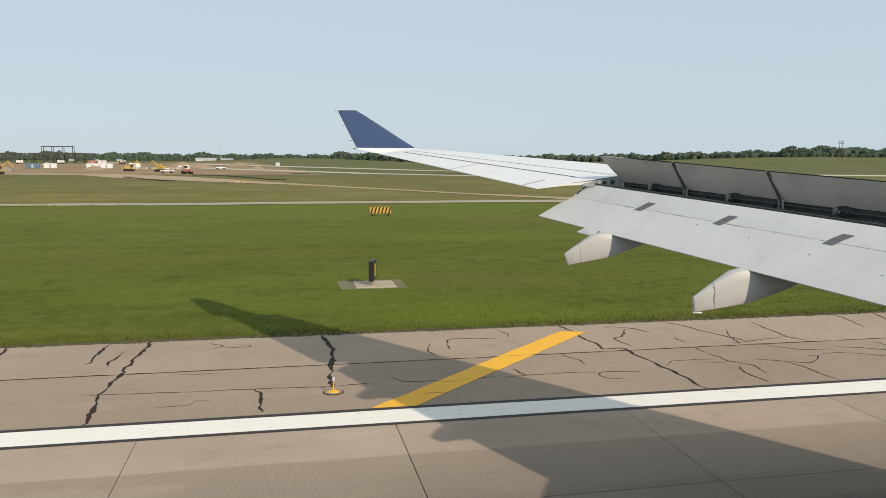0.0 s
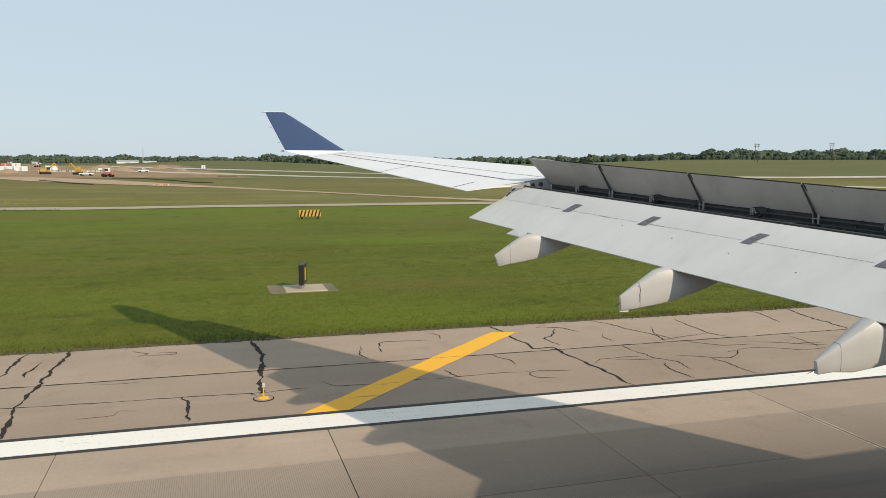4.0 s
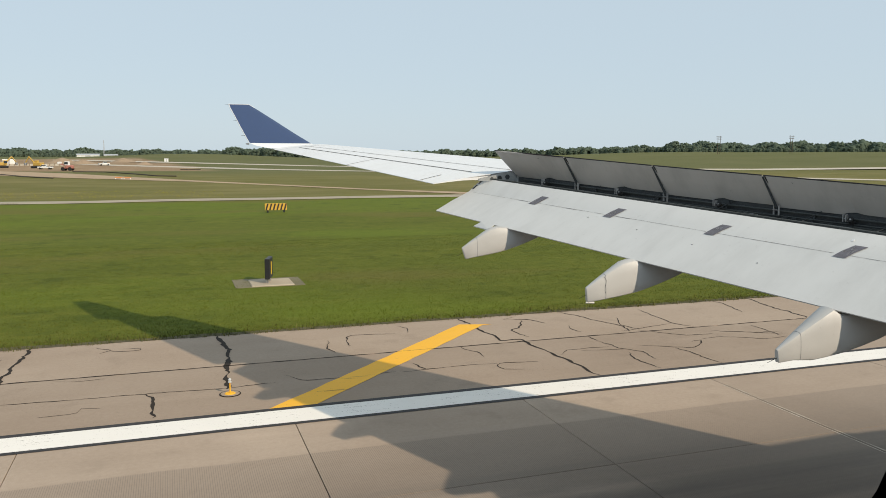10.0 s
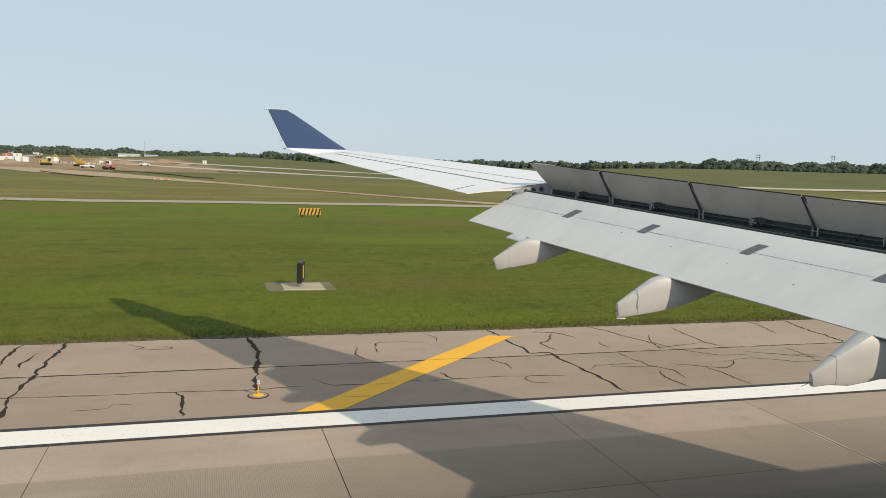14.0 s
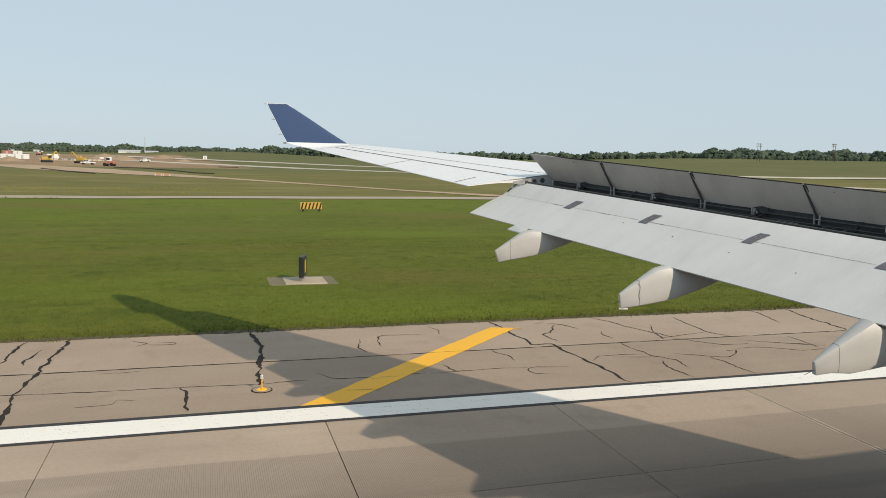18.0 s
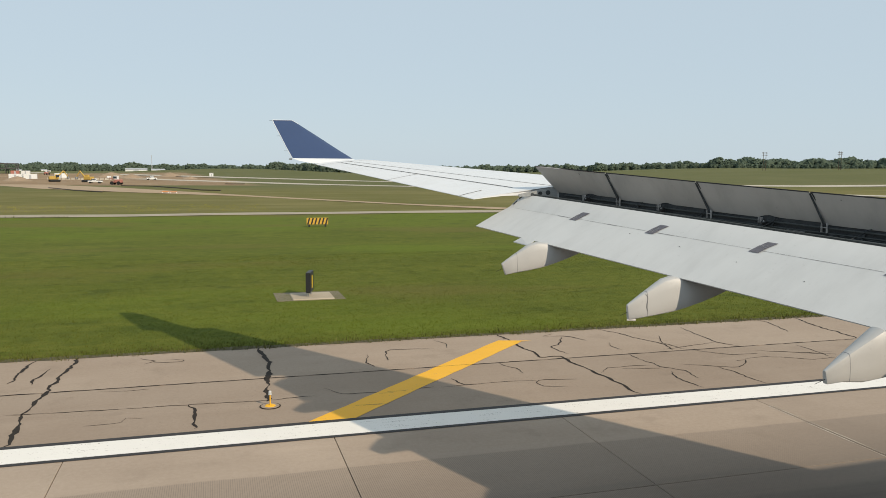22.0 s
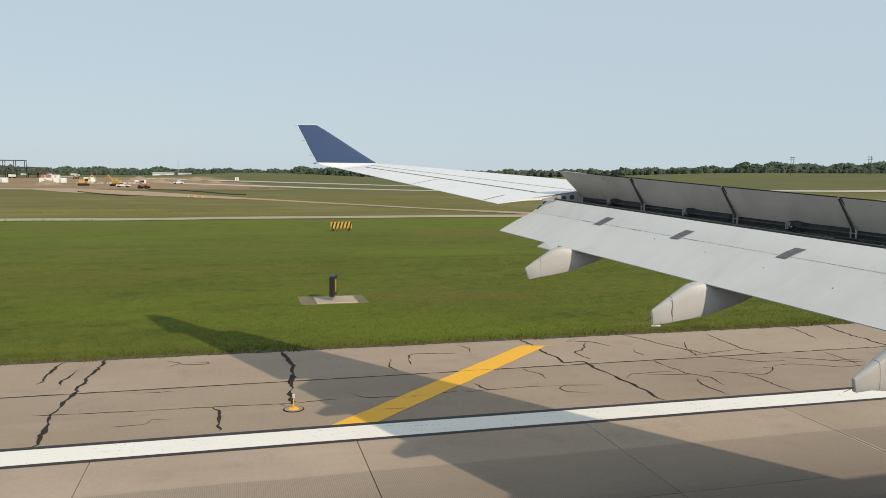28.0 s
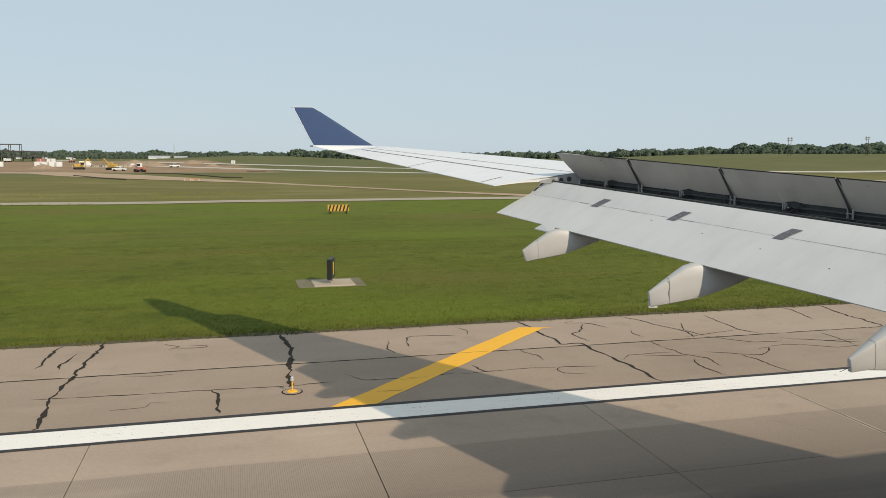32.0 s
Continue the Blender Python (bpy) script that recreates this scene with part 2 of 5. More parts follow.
def skin(name, colour, rough=0.35, streak=0.5, metal=0.0):
    n = Nodes(name, rough, metal, 0.5)
    flow = n.noise(1.2, 6, n.stretch(0.35, 2.2, 1.0), 0.65)
    soft = n.noise(0.6, 3)
    dirt = n.noise(14, 5)
    c = n.mix(n.grey(n.mix(0.5, flow, soft), 0.42, 0.75, 0.0, streak), colour, tuple(x * 0.72 for x in colour))
    c = n.mix(n.grey(dirt, 0.62, 0.75, 0.0, 0.22 * streak), c, (0.2, 0.18, 0.16))
    n.link(n.grey(flow, 0.3, 0.8, rough - 0.05, rough + 0.15), n.b.inputs["Roughness"])
    n.bump(soft, 0.06, 0.02)
    return n.done(c)


WING = skin("wing_paint", (0.765, 0.765, 0.76), 0.38, 0.35)
BEZEL = plain("window_plastic", (0.075, 0.072, 0.070), 0.6)
FLAP = skin("flap_paint", (0.61, 0.61, 0.595), 0.42, 0.55)
FAIRING = skin("fairing_paint", (0.52, 0.505, 0.48), 0.42, 0.6)
BLUE = plain("winglet_blue", (0.022, 0.047, 0.127), 0.32, 0, 0.06, 0.8, 0.5)
SPOILER = skin("spoiler_underside", (0.43, 0.415, 0.395), 0.5, 0.9)
# Near-black: the shade inside the open spoiler bay is put into both colours.
BAY_SHADE_DARK = plain("bay_shade_and_crack", (0.037, 0.042, 0.045), 0.6, 0, 0.6, 4)
BAY_SHADE_SCUFF = plain("bay_shade_and_scuff", (0.046, 0.052, 0.051), 0.55, 0, 0.5, 5)
TAPE = plain("speed_tape", (0.165, 0.155, 0.17), 0.45, 0.3, 0.25, 25)
RIB = plain("rib_grey", (0.30, 0.31, 0.31), 0.5, 0, 0.2, 6)
SEAM = plain("seam_sealant", (0.16, 0.16, 0.165), 0.6, 0, 0.4, 12)
STEEL = plain("bare_steel", (0.42, 0.41, 0.40), 0.35, 0.9, 0.2, 10)
GRIME = plain("seam_grime", (0.22, 0.215, 0.21), 0.7, 0, 0.5, 14)
CLEVIS = plain("worn_light_metal", (0.33, 0.33, 0.33), 0.4, 0.3, 0.4, 18)
RUBBER = plain("black_rubber", (0.02, 0.02, 0.02), 0.8)
CABIN = skin("fuselage_white", (0.78, 0.78, 0.78), 0.3, 0.2)


# ---- mesh helpers ----
def mesh_of(name, verts, faces, material, smooth=False):
    me = bpy.data.meshes.new(name)
    me.from_pydata([tuple(v) for v in verts], [], [tuple(f) for f in faces])
    me.update()
    me.materials.append(material)
    if smooth:
        me.polygons.foreach_set("use_smooth", [True] * len(me.polygons))
    return me


def raw(name, verts, faces, material, parent=None, label="", smooth=False):
    ob = new(name, mesh_of(name, verts, faces, material, smooth))
    if parent:
        ob.parent = parent
    return tagged(ob, label)


def part(name, bm, material, parent=None, label="", smooth=False):
    """Links a bmesh as one mesh object under a thing or a part."""
    bmesh.ops.recalc_face_normals(bm, faces=bm.faces[:])
    me = bpy.data.meshes.new(name)
    bm.to_mesh(me)
    bm.free()
    me.materials.append(material)
    if smooth:
        me.polygons.foreach_set("use_smooth", [True] * len(me.polygons))
    ob = new(name, me)
    if parent:
        ob.parent = parent
    return tagged(ob, label)


def thing(name, label, category, group="", kind="", at=(0, 0, 0), turn=0):
    ob = new(name)
    ob.empty_display_size = 0.3
    ob.matrix_basis = pose(*at, 0, 0, turn)
    return tagged(ob, label, category, group, kind)


def add_box(bm, x0, x1, y0, y1, z0, z1, bevel=0.0, m=None):
    r = bmesh.ops.create_cube(bm, size=1)
    vs = r["verts"]
    for v in vs:
        v.co = Vector(((x0 + x1) / 2 + v.co.x * (x1 - x0), (y0 + y1) / 2 + v.co.y * (y1 - y0), (z0 + z1) / 2 + v.co.z * (z1 - z0)))
    if bevel:
        es = list({e for v in vs for e in v.link_edges})
        out = bmesh.ops.bevel(bm, geom=es, offset=bevel, segments=1, affect="EDGES", profile=0.5)
        vs = list({v for f in out["faces"] for v in f.verts} | {v for v in vs if v.is_valid})
    if m is not None:
        bmesh.ops.transform(bm, matrix=m, verts=[v for v in vs if v.is_valid])
    return bm


def box(x0, x1, y0, y1, z0, z1, bevel=0.0):
    return add_box(bmesh.new(), x0, x1, y0, y1, z0, z1, bevel)


def add_rod(bm, a, b, r, r2=None, seg=10):
    a, b = Vector(a), Vector(b)
    d = b - a
    m = Matrix.Translation((a + b) / 2) @ d.to_track_quat("Z", "Y").to_matrix().to_4x4()
    bmesh.ops.create_cone(bm, cap_ends=True, segments=seg, radius1=r, radius2=r if r2 is None else r2, depth=d.length, matrix=m)
    return bm


def rod(a, b, r, r2=None, seg=10):
    return add_rod(bmesh.new(), a, b, r, r2, seg)


def loft(name, rings, material, parent=None, label="", closed=True, caps=True, smooth=True, angle=35):
    """A skin through rings of equal length."""
    k = len(rings[0])
    verts = [p for r in rings for p in r]
    faces = []
    for i in range(len(rings) - 1):
        for j in range(k if closed else k - 1):
            a, b = i * k + j, i * k + (j + 1) % k
            faces.append((a, b, b + k, a + k))
    if caps and closed:
        faces.append(tuple(range(k))[::-1])
        faces.append(tuple(range((len(rings) - 1) * k, len(rings) * k)))
    me = mesh_of(name, verts, faces, material)
    bm = bmesh.new()
    bm.from_mesh(me)
    bmesh.ops.recalc_face_normals(bm, faces=bm.faces[:])
    if smooth:
        for f in bm.faces:
            f.smooth = True
        for e in bm.edges:
            if len(e.link_faces) == 2 and e.calc_face_angle(0) > radians(angle):
                e.smooth = False
    bm.to_mesh(me)
    bm.free()
    ob = new(name, me)
    if parent:
        ob.parent = parent
    return tagged(ob, label)


def ribbon(name, line, width, z, material, parent=None, label="", thick=0.0):
    """A flat band along a line of (x, y), draped on the ground."""
    pts = [Vector((x, y, 0)) for x, y in line]
    vs, fs = [], []
    for i, p in enumerate(pts):
        d = (pts[min(i + 1, len(pts) - 1)] - pts[max(i - 1, 0)]).normalized()
        s = Vector((-d.y, d.x, 0)) * (width[i] if isinstance(width, (list, tuple)) else width) / 2
        for q in (p - s, p + s):
            vs.append((q.x, q.y, terrain(q.x, q.y) + z))
    for i in range(len(pts) - 1):
        fs.append((2 * i, 2 * i + 1, 2 * i + 3, 2 * i + 2))
    return raw(name, vs, fs, material, parent, label)


def smoothstep(a, b, x):
    t = min(1, max(0, (x - a) / (b - a)))
    return t * t * (3 - 2 * t)


EDGE = 29.1          # where the paved shoulder ends and grass begins


def terrain(x, y):
    """Height of the ground."""
    if y < EDGE - 0.12:
        return -0.2
    r = math.hypot(x, y)
    az = math.degrees(math.atan2(x, max(y, 1)))
    z = 8.5 * smoothstep(300, 720, r) * smoothstep(19, 37, az)
    z += 5.5 * math.exp(-((x - 25) / 110) ** 2 - ((y - 880) / 120) ** 2)
    z += 1.2 * smoothstep(300, 800, r) * (noise.noise((x * 0.004, y * 0.004, 3)))
    z += 0.10 * smoothstep(32, 60, y) * noise.noise((x * 0.05, y * 0.05, 7))
    return z


# ---- ground ----
def lines(dense0, dense1, step, reach, grow):
    out = list(np.arange(dense0, dense1 + 0.01, step))
    a, s = dense1, step
    while a < reach:
        s *= grow
        a += s
        out.append(a)
    a, s = dense0, step
    while a > -reach:
        s *= grow
        a -= s
        out.insert(0, a)
    return out


gx = lines(-60, 150, 6, 4400, 1.14)
gy = sorted(set([round(v, 2) for v in lines(35, 140, 5, 4400, 1.12)] + [EDGE - 0.16, EDGE - 0.08, 31.0]))
gv = [(x, y, terrain(x, y)) for y in gy for x in gx]
gf = [(j * len(gx) + i, j * len(gx) + i + 1, (j + 1) * len(gx) + i + 1, (j + 1) * len(gx) + i) for j in range(len(gy) - 1) for i in range(len(gx) - 1)]
ground = raw("ground", gv, gf, GROUND, smooth=True)
tagged(ground, "flat green airfield ground with brown dug-over earth far off", "ground", kind="structure")

# service road and taxiways far off
service = ribbon("service_road", [(x, 114.0 + 0.02 * x) for x in range(-420, 640, 5)], [5.6 + 1.6 * noise.noise((x * 0.03, 5, 2)) for x in range(-420, 640, 5)], 0.05, ROAD)
tagged(service, "narrow pale tan service road across the grass", "road", kind="structure")
track = ribbon("site_track", [(-330, 372), (-150, 325), (-62, 296), (-38, 256), (-14, 216), (6, 187), (22, 160), (33, 139), (46, 122), (62, 115.5)], [20, 20, 19, 24, 14, 4.2, 3.2, 3.2, 5.5, 6.5], 0.06, GRAVEL)
tagged(track, "pale gravel track leading to the building site", "road", kind="structure")
far_a = ribbon("taxiway_far", [(-190, 905), (-71, 672), (48, 432), (70, 388), (112, 330), (170, 292), (230, 262), (420, 205)], [26, 26, 15, 13, 12, 12, 18, 18], 0.08, PALE)
tagged(far_a, "pale concrete taxiway far across the grass", "taxiway", kind="structure")
far_b = ribbon("taxiway_near", [(-40, 452), (-28, 428), (36, 312), (66, 279), (104, 244), (150, 200), (170, 160), (190, 128)], [14, 13, 13, 12, 11, 11, 11, 11], 0.07, PALE)
tagged(far_b, "pale concrete taxiway between strips of grass", "taxiway", kind="structure")

# ---- runway: concrete slabs with open joints ----
JOINT_X, PITCH = -3.39, 6.1
runway = raw("runway", [(-420, -27.2, -0.12), (640, -27.2, -0.12), (640, 19.86, -0.12), (-420, 19.86, -0.12)], [(0, 1, 2, 3)], RUNWAY)
tagged(runway, "tan grooved concrete runway in square slabs", "runway", kind="structure")
shoulder = raw("shoulder", [(-420, 19.9, -0.13), (640, 19.9, -0.13), (640, EDGE, -0.13), (-420, EDGE, -0.13)], [(0, 1, 2, 3)], TAR)
tagged(shoulder, "cracked tan concrete runway shoulder with tarred cracks", "shoulder", kind="structure")


def slab_mesh(name, lx, ly, material):
    bm = box(0, lx, 0, ly, -0.2, 0, 0.006)
    me = bpy.data.meshes.new(name)
    bmesh.ops.recalc_face_normals(bm, faces=bm.faces[:])
    bm.to_mesh(me)
    bm.free()
    me.materials.append(material)
    return me


LANES = [19.86, 14.03, 8.15, 2.3, -3.6, -9.5, -15.4, -21.3, -27.2]
rng = random.Random(4)
for a, b in zip(LANES, LANES[1:]):
    me = slab_mesh("slab", PITCH - 0.018, a - b - 0.016, RUNWAY)
    for k in range(-6, 22):
        ob = new("slab", me)
        ob.location = (JOINT_X + PITCH * k, b, rng.uniform(-0.004, 0.0))
        ob.parent = runway
for x0, x1 in ((-420, JOINT_X - 6 * PITCH), (JOINT_X + 22 * PITCH, 640)):
    part("outer_slabs", box(x0, x1 - 0.03, -27.2, 19.86, -0.2, -0.002), RUNWAY, runway)

# pale joint sealant squeezed out along some cross joints
SEALANT = plain("pale_sealant", (0.46, 0.39, 0.31), 0.8, 0, 0.2, 6)
for k, y0, y1 in ((3, 9.0, 18.4), (9, 4.0, 18.4), (-2, 6.0, 17.0), (12, 8.0, 18.0)):
    for off in (-0.06, 0.055):
        vs, r5 = [], random.Random(k * 9 + int(off * 100))
        ys = np.arange(y0, y1, 0.35)
        for y in ys:
            w = r5.uniform(0.006, 0.024)
            vs += [(JOINT_X + PITCH * k + off - w, y, 0.002), (JOINT_X + PITCH * k + off + w, y, 0.002)]
        raw("sealant", vs, [(2 * i, 2 * i + 1, 2 * i + 3, 2 * i + 2) for i in range(len(ys) - 1)], SEALANT, runway, "pale joint sealant")

# shoulder panels: two lanes, cross joints where the old cracks run
CROSS = [-420, -60, -44, -29.5, -17.2, 33, 41, 52, 64, 78, 92, 640]
for lane, (a, b) in enumerate(((19.9, 24.7), (24.74, EDGE))):
    for x0, x1 in zip(CROSS, CROSS[1:]):
        dx = 0.0
        part("shoulder_panel", box(x0 + 0.02, x1 - 0.02, a, b - (0 if lane else 0.02), -0.2, 0.002 * rng.uniform(-1, 1), 0.01), SHOULDER, shoulder)


def band(name, x0, x1, y0, y1, z, material, parent=None, label="", step=3.05, wobble=0.0, seed=1):
    r = random.Random(seed)
    xs = np.arange(x0, x1 + step / 2, step)
    vs = []
    for x in xs:
        vs += [(x, y0 + r.uniform(-wobble, wobble), z), (x, y1 + r.uniform(-wobble, wobble), z)]
    fs = [(2 * i, 2 * i + 2, 2 * i + 3, 2 * i + 1) for i in range(len(xs) - 1)]
    return raw(name, vs, fs, material, parent, label)


line = band("edge_line", -420, 640, 18.86, 19.86, 0.008, WHITE_LINE, wobble=0.012)
tagged(line, "worn white runway edge line with black borders", "road marking", kind="structure")
band("black_border", -420, 640, 19.86, 20.06, 0.0095, DARKPAINT, line, "black painted border", wobble=0.02, seed=2)
band("black_border", -420, 640, 18.70, 18.86, 0.0095, DARKPAINT, line, "black painted border", wobble=0.018, seed=3)


def stripe(x):
    """A diagonal shoulder stripe; x is where it leaves the edge line."""
    r = random.Random(int(x * 7) + 900)
    vs, n = [], 22
    for i in range(n):
        t = i / (n - 1)
        y = 19.98 + t * 8.0
        c = x + t * 8.25
        for s in (-0.62, 0.62):
            vs.append((c + s + r.uniform(-0.025, 0.025), y - (0.35 * (1 if s > 0 else 0) * t if i == n - 1 else 0), 0.0075))
    fs = [(2 * i, 2 * i + 1, 2 * i + 3, 2 * i + 2) for i in range(n - 1)]
    ob = raw("shoulder_stripe", vs, fs, YELLOW)
    # the slab joint and a few scrapes show through the paint
    t = (24.72 - 19.98) / 8.0
    c = x + t * 8.25
    js = [(c + 0.66 * (k / 5 - 1), 24.72 + r.uniform(-0.012, 0.012)) for k in range(11)]
    raw("paint_joint", [(px, py + o, 0.0085) for px, py in js for o in (-0.012, 0.012)], [(2 * k, 2 * k + 1, 2 * k + 3, 2 * k + 2) for k in range(10)], TAR, ob)
    for k in range(4):
        t = r.uniform(0.12, 0.3)
        sx, sy = x + t * 8.25 + r.uniform(-0.45, 0.1), 19.98 + t * 8.0
        e = r.uniform(0.4, 0.8)
        raw("scrape", [(sx, sy, 0.0085), (sx + e, sy - 0.03, 0.0085), (sx + e, sy, 0.0085), (sx, sy + 0.025, 0.0085)], [(0, 1, 2, 3)], SCRAPE, ob)
    return tagged(ob, "yellow painted diagonal stripe across the runway shoulder", "road marking", "yellow shoulder stripes", "structure")


for k in range(-4, 5):
    stripe(2.75 + 28.7 * k)


# ---- cracks in the shoulder, sealed with tar ----
def crack(pts, width=0.09, seed=1, jag=0.12, parent=None, name="crack"):
    r = random.Random(seed)
    line_pts = []
    ends = [pts[0], *pts, pts[-1]]
    for a, b, c, d in zip(ends, ends[1:], ends[2:], ends[3:]):
        n = max(2, int(math.hypot(c[0] - b[0], c[1] - b[1]) / 0.15))
        for i in range(n):
            # a curve through the corners, then the jagged wander of a real crack
            t = i / n
            x, y = ((2 * q + (r_ - p) * t + (2 * p - 5 * q + 4 * r_ - o) * t * t + (3 * q - p - 3 * r_ + o) * t ** 3) / 2 for p, q, r_, o in zip(a, b, c, d))
            x, y = 0.4 * x + 0.6 * (b[0] + (c[0] - b[0]) * t), 0.4 * y + 0.6 * (b[1] + (c[1] - b[1]) * t)
            dx = noise.noise((x * 1.1, y * 1.1, seed)) * 2.2 + noise.noise((x * 3.5, y * 3.5, seed + 40)) * 1.3
            dy = noise.noise((x * 1.3, y * 1.3, seed + 80)) * 1.4
            line_pts.append((x + jag * dx + r.gauss(0, 0.012), y + jag * dy + r.gauss(0, 0.012)))
    line_pts.append(pts[-1])
    vs, fs = [], []
    for i, (x, y) in enumerate(line_pts):
        ax, ay = line_pts[max(i - 1, 0)]
        bx, by = line_pts[min(i + 1, len(line_pts) - 1)]
        d = max(1e-6, math.hypot(bx - ax, by - ay))
        w = width * max(0.14, 0.68 + 0.75 * noise.noise((x * 1.7, y * 1.7, seed + 7)) + 0.35 * noise.noise((x * 7, y * 7, seed + 9)) + r.uniform(-0.1, 0.1)) / 2 * min(1, 0.25 + 0.3 * min(i, len(line_pts) - 1 - i))
        nx, ny = -(by - ay) / d * w, (bx - ax) / d * w
        vs += [(x - nx, y - ny, 0.0062), (x + nx, y + ny, 0.0062)]
    fs = [(2 * i, 2 * i + 1, 2 * i + 3, 2 * i + 2) for i in range(len(line_pts) - 1)]
    return raw(name, vs, fs, TAR, parent)


CRACKS = [
    # old wide cracks right across the shoulder
    ([(-4.65, 29.0), (-4.75, 26.5), (-4.9, 24.7), (-4.95, 22.6), (-4.9, 20.1)], 0.15, 0.07),
    ([(1.45, 29.0), (1.53, 27.4), (1.57, 25.5), (1.42, 24.0), (1.3, 22.2)], 0.14, 0.06),
    ([(-0.83, 22.41), (-0.66, 21.84), (-0.62, 20.28)], 0.11, 0.05),
    ([(10.75, 29.0), (10.85, 27.0), (10.97, 25.1), (11.6, 25.0), (11.8, 23.0), (12.0, 20.1)], 0.10, 0.06),
    ([(24.9, 29.0), (24.6, 27.2), (24.3, 24.8)], 0.10, 0.08),
    ([(-9.4, 29.0), (-9.1, 26.0), (-9.3, 24.7), (-9.8, 22.0), (-9.6, 20.1)], 0.12, 0.09),
    ([(-17.0, 29.0), (-17.3, 24.7), (-17.1, 20.1)], 0.13, 0.08),
    ([(29.0, 24.5), (29.5, 22.0), (30.2, 20.2)], 0.10, 0.08),
    ([(33.0, 29.0), (33.1, 24.7), (33.3, 20.1)], 0.12, 0.08),
    # short hooked and forked ones
    ([(5.16, 27.1), (4.84, 25.9), (5.0, 25.25)], 0.07, 0.04),
    ([(7.6, 27.3), (6.06, 27.5), (5.72, 26.8), (5.68, 26.0)], 0.06, 0.04),
    ([(3.03, 23.1), (3.5, 22.4), (4.5, 22.3), (6.28, 22.4)], 0.06, 0.03),
    ([(-6.26, 26.1), (-6.04, 26.5), (-6.15, 27.8), (-5.93, 29.0)], 0.10, 0.06),
    ([(-5.2, 27.7), (-5.5, 26.6), (-5.44, 25.75)], 0.08, 0.05),
    ([(-2.6, 28.4), (-2.1, 27.9), (-2.4, 27.5)], 0.07, 0.05),
    ([(-2.2, 27.7), (-1.2, 27.6), (-1.1, 27.8), (-1.7, 28.0)], 0.06, 0.04),
    ([(7.0, 23.2), (7.3, 22.3)], 0.08, 0.05),
    ([(12.9, 28.6), (12.4, 28.2), (13.3, 28.0), (13.7, 27.1)], 0.07, 0.05),
    ([(13.0, 27.9), (12.4, 26.7), (11.9, 26.4), (12.1, 25.3)], 0.08, 0.05),
    ([(15.1, 29.0), (15.4, 28.4), (15.7, 27.7), (15.8, 27.0), (16.3, 25.8), (16.1, 24.9)], 0.07, 0.05),
    ([(14.5, 26.6), (14.1, 26.1), (14.3, 25.4)], 0.06, 0.04),
    ([(9.2, 24.6), (9.6, 23.6), (9.5, 23.2)], 0.07, 0.05),
    ([(14.4, 22.6), (12.9, 22.9)], 0.05, 0.03),
    ([(10.9, 22.1), (9.8, 22.3), (9.44, 22.0), (9.5, 21.6), (10.4, 21.3)], 0.06, 0.04),
    ([(14.3, 22.2), (14.0, 21.1), (14.2, 20.2)], 0.08, 0.05),
    ([(19.2, 24.0), (20.4, 23.3), (21.6, 23.1)], 0.08, 0.08),
    ([(20.3, 23.3), (21.4, 22.7)], 0.07, 0.06),
    ([(23.0, 29.0), (22.9, 27.7), (22.5, 26.5)], 0.07, 0.06),
    ([(16.5, 25.0), (17.7, 23.7), (18.8, 23.6)], 0.06, 0.05),
    ([(-12.0, 22.5), (-11.2, 22.0), (-10.6, 22.3)], 0.08, 0.05),
    # fine ones that join up between the wide ones
    ([(16.85, 27.2), (16.35, 26.0), (16.6, 25.0)], 0.055, 0.05),
    ([(18.7, 28.4), (18.5, 25.6), (18.9, 24.8)], 0.06, 0.05),
    ([(14.1, 24.7), (14.3, 22.8), (14.8, 22.1), (14.7, 21.2)], 0.06, 0.05),
    ([(12.0, 22.6), (12.5, 23.1), (14.1, 23.1)], 0.05, 0.03),
    ([(15.2, 22.9), (16.7, 22.1), (17.3, 22.3), (17.75, 22.9), (17.25, 22.8)], 0.055, 0.04),
    ([(17.8, 23.0), (18.8, 23.1), (20.1, 22.3), (21.1, 22.4)], 0.05, 0.04),
    ([(16.2, 22.2), (16.3, 21.0), (16.4, 20.1)], 0.06, 0.05),
    ([(21.1, 24.4), (21.0, 22.6)], 0.055, 0.05),
    ([(-3.4, 24.5), (-2.9, 24.3), (-2.0, 24.35)], 0.04, 0.03),
    ([(-3.3, 21.2), (-2.5, 21.3), (-2.4, 21.6), (-1.9, 21.5)], 0.04, 0.04),
    ([(8.0, 28.6), (8.3, 27.9), (8.1, 27.3)], 0.04, 0.05),
]
for i, (pts, w, j) in enumerate(CRACKS):
    crack(pts, w * (1.15 if w > 0.09 else 0.9), i + 11, j * 1.15, shoulder)
for x0, x1 in ((-40, -4.9), (-4.9, 11), (11, 40), (40, 90)):
    crack([(x0, 24.72), ((x0 + x1) / 2, 24.70), (x1, 24.72)], 0.075, int(x0) + 77, 0.02, shoulder, "seam")
crack([(-5.5, 22.7), (-3.0, 22.5), (-0.6, 22.42), (1.2, 22.3), (2.7, 22.42)], 0.05, 501, 0.02, shoulder, "seam")
crack([(6.4, 22.3), (8.4, 22.4), (9.6, 22.3)], 0.045, 502, 0.02, shoulder, "seam")
crack([(15.8, 25.0), (18.4, 25.6)], 0.05, 503, 0.03, shoulder, "seam")

# ---- the airliner: wing with raised spoilers and lowered flap ----
airliner = thing("airliner", "white airliner on the runway, spoilers raised and flaps lowered, blue winglet", "aircraft", at=(0, 0, 0.66))
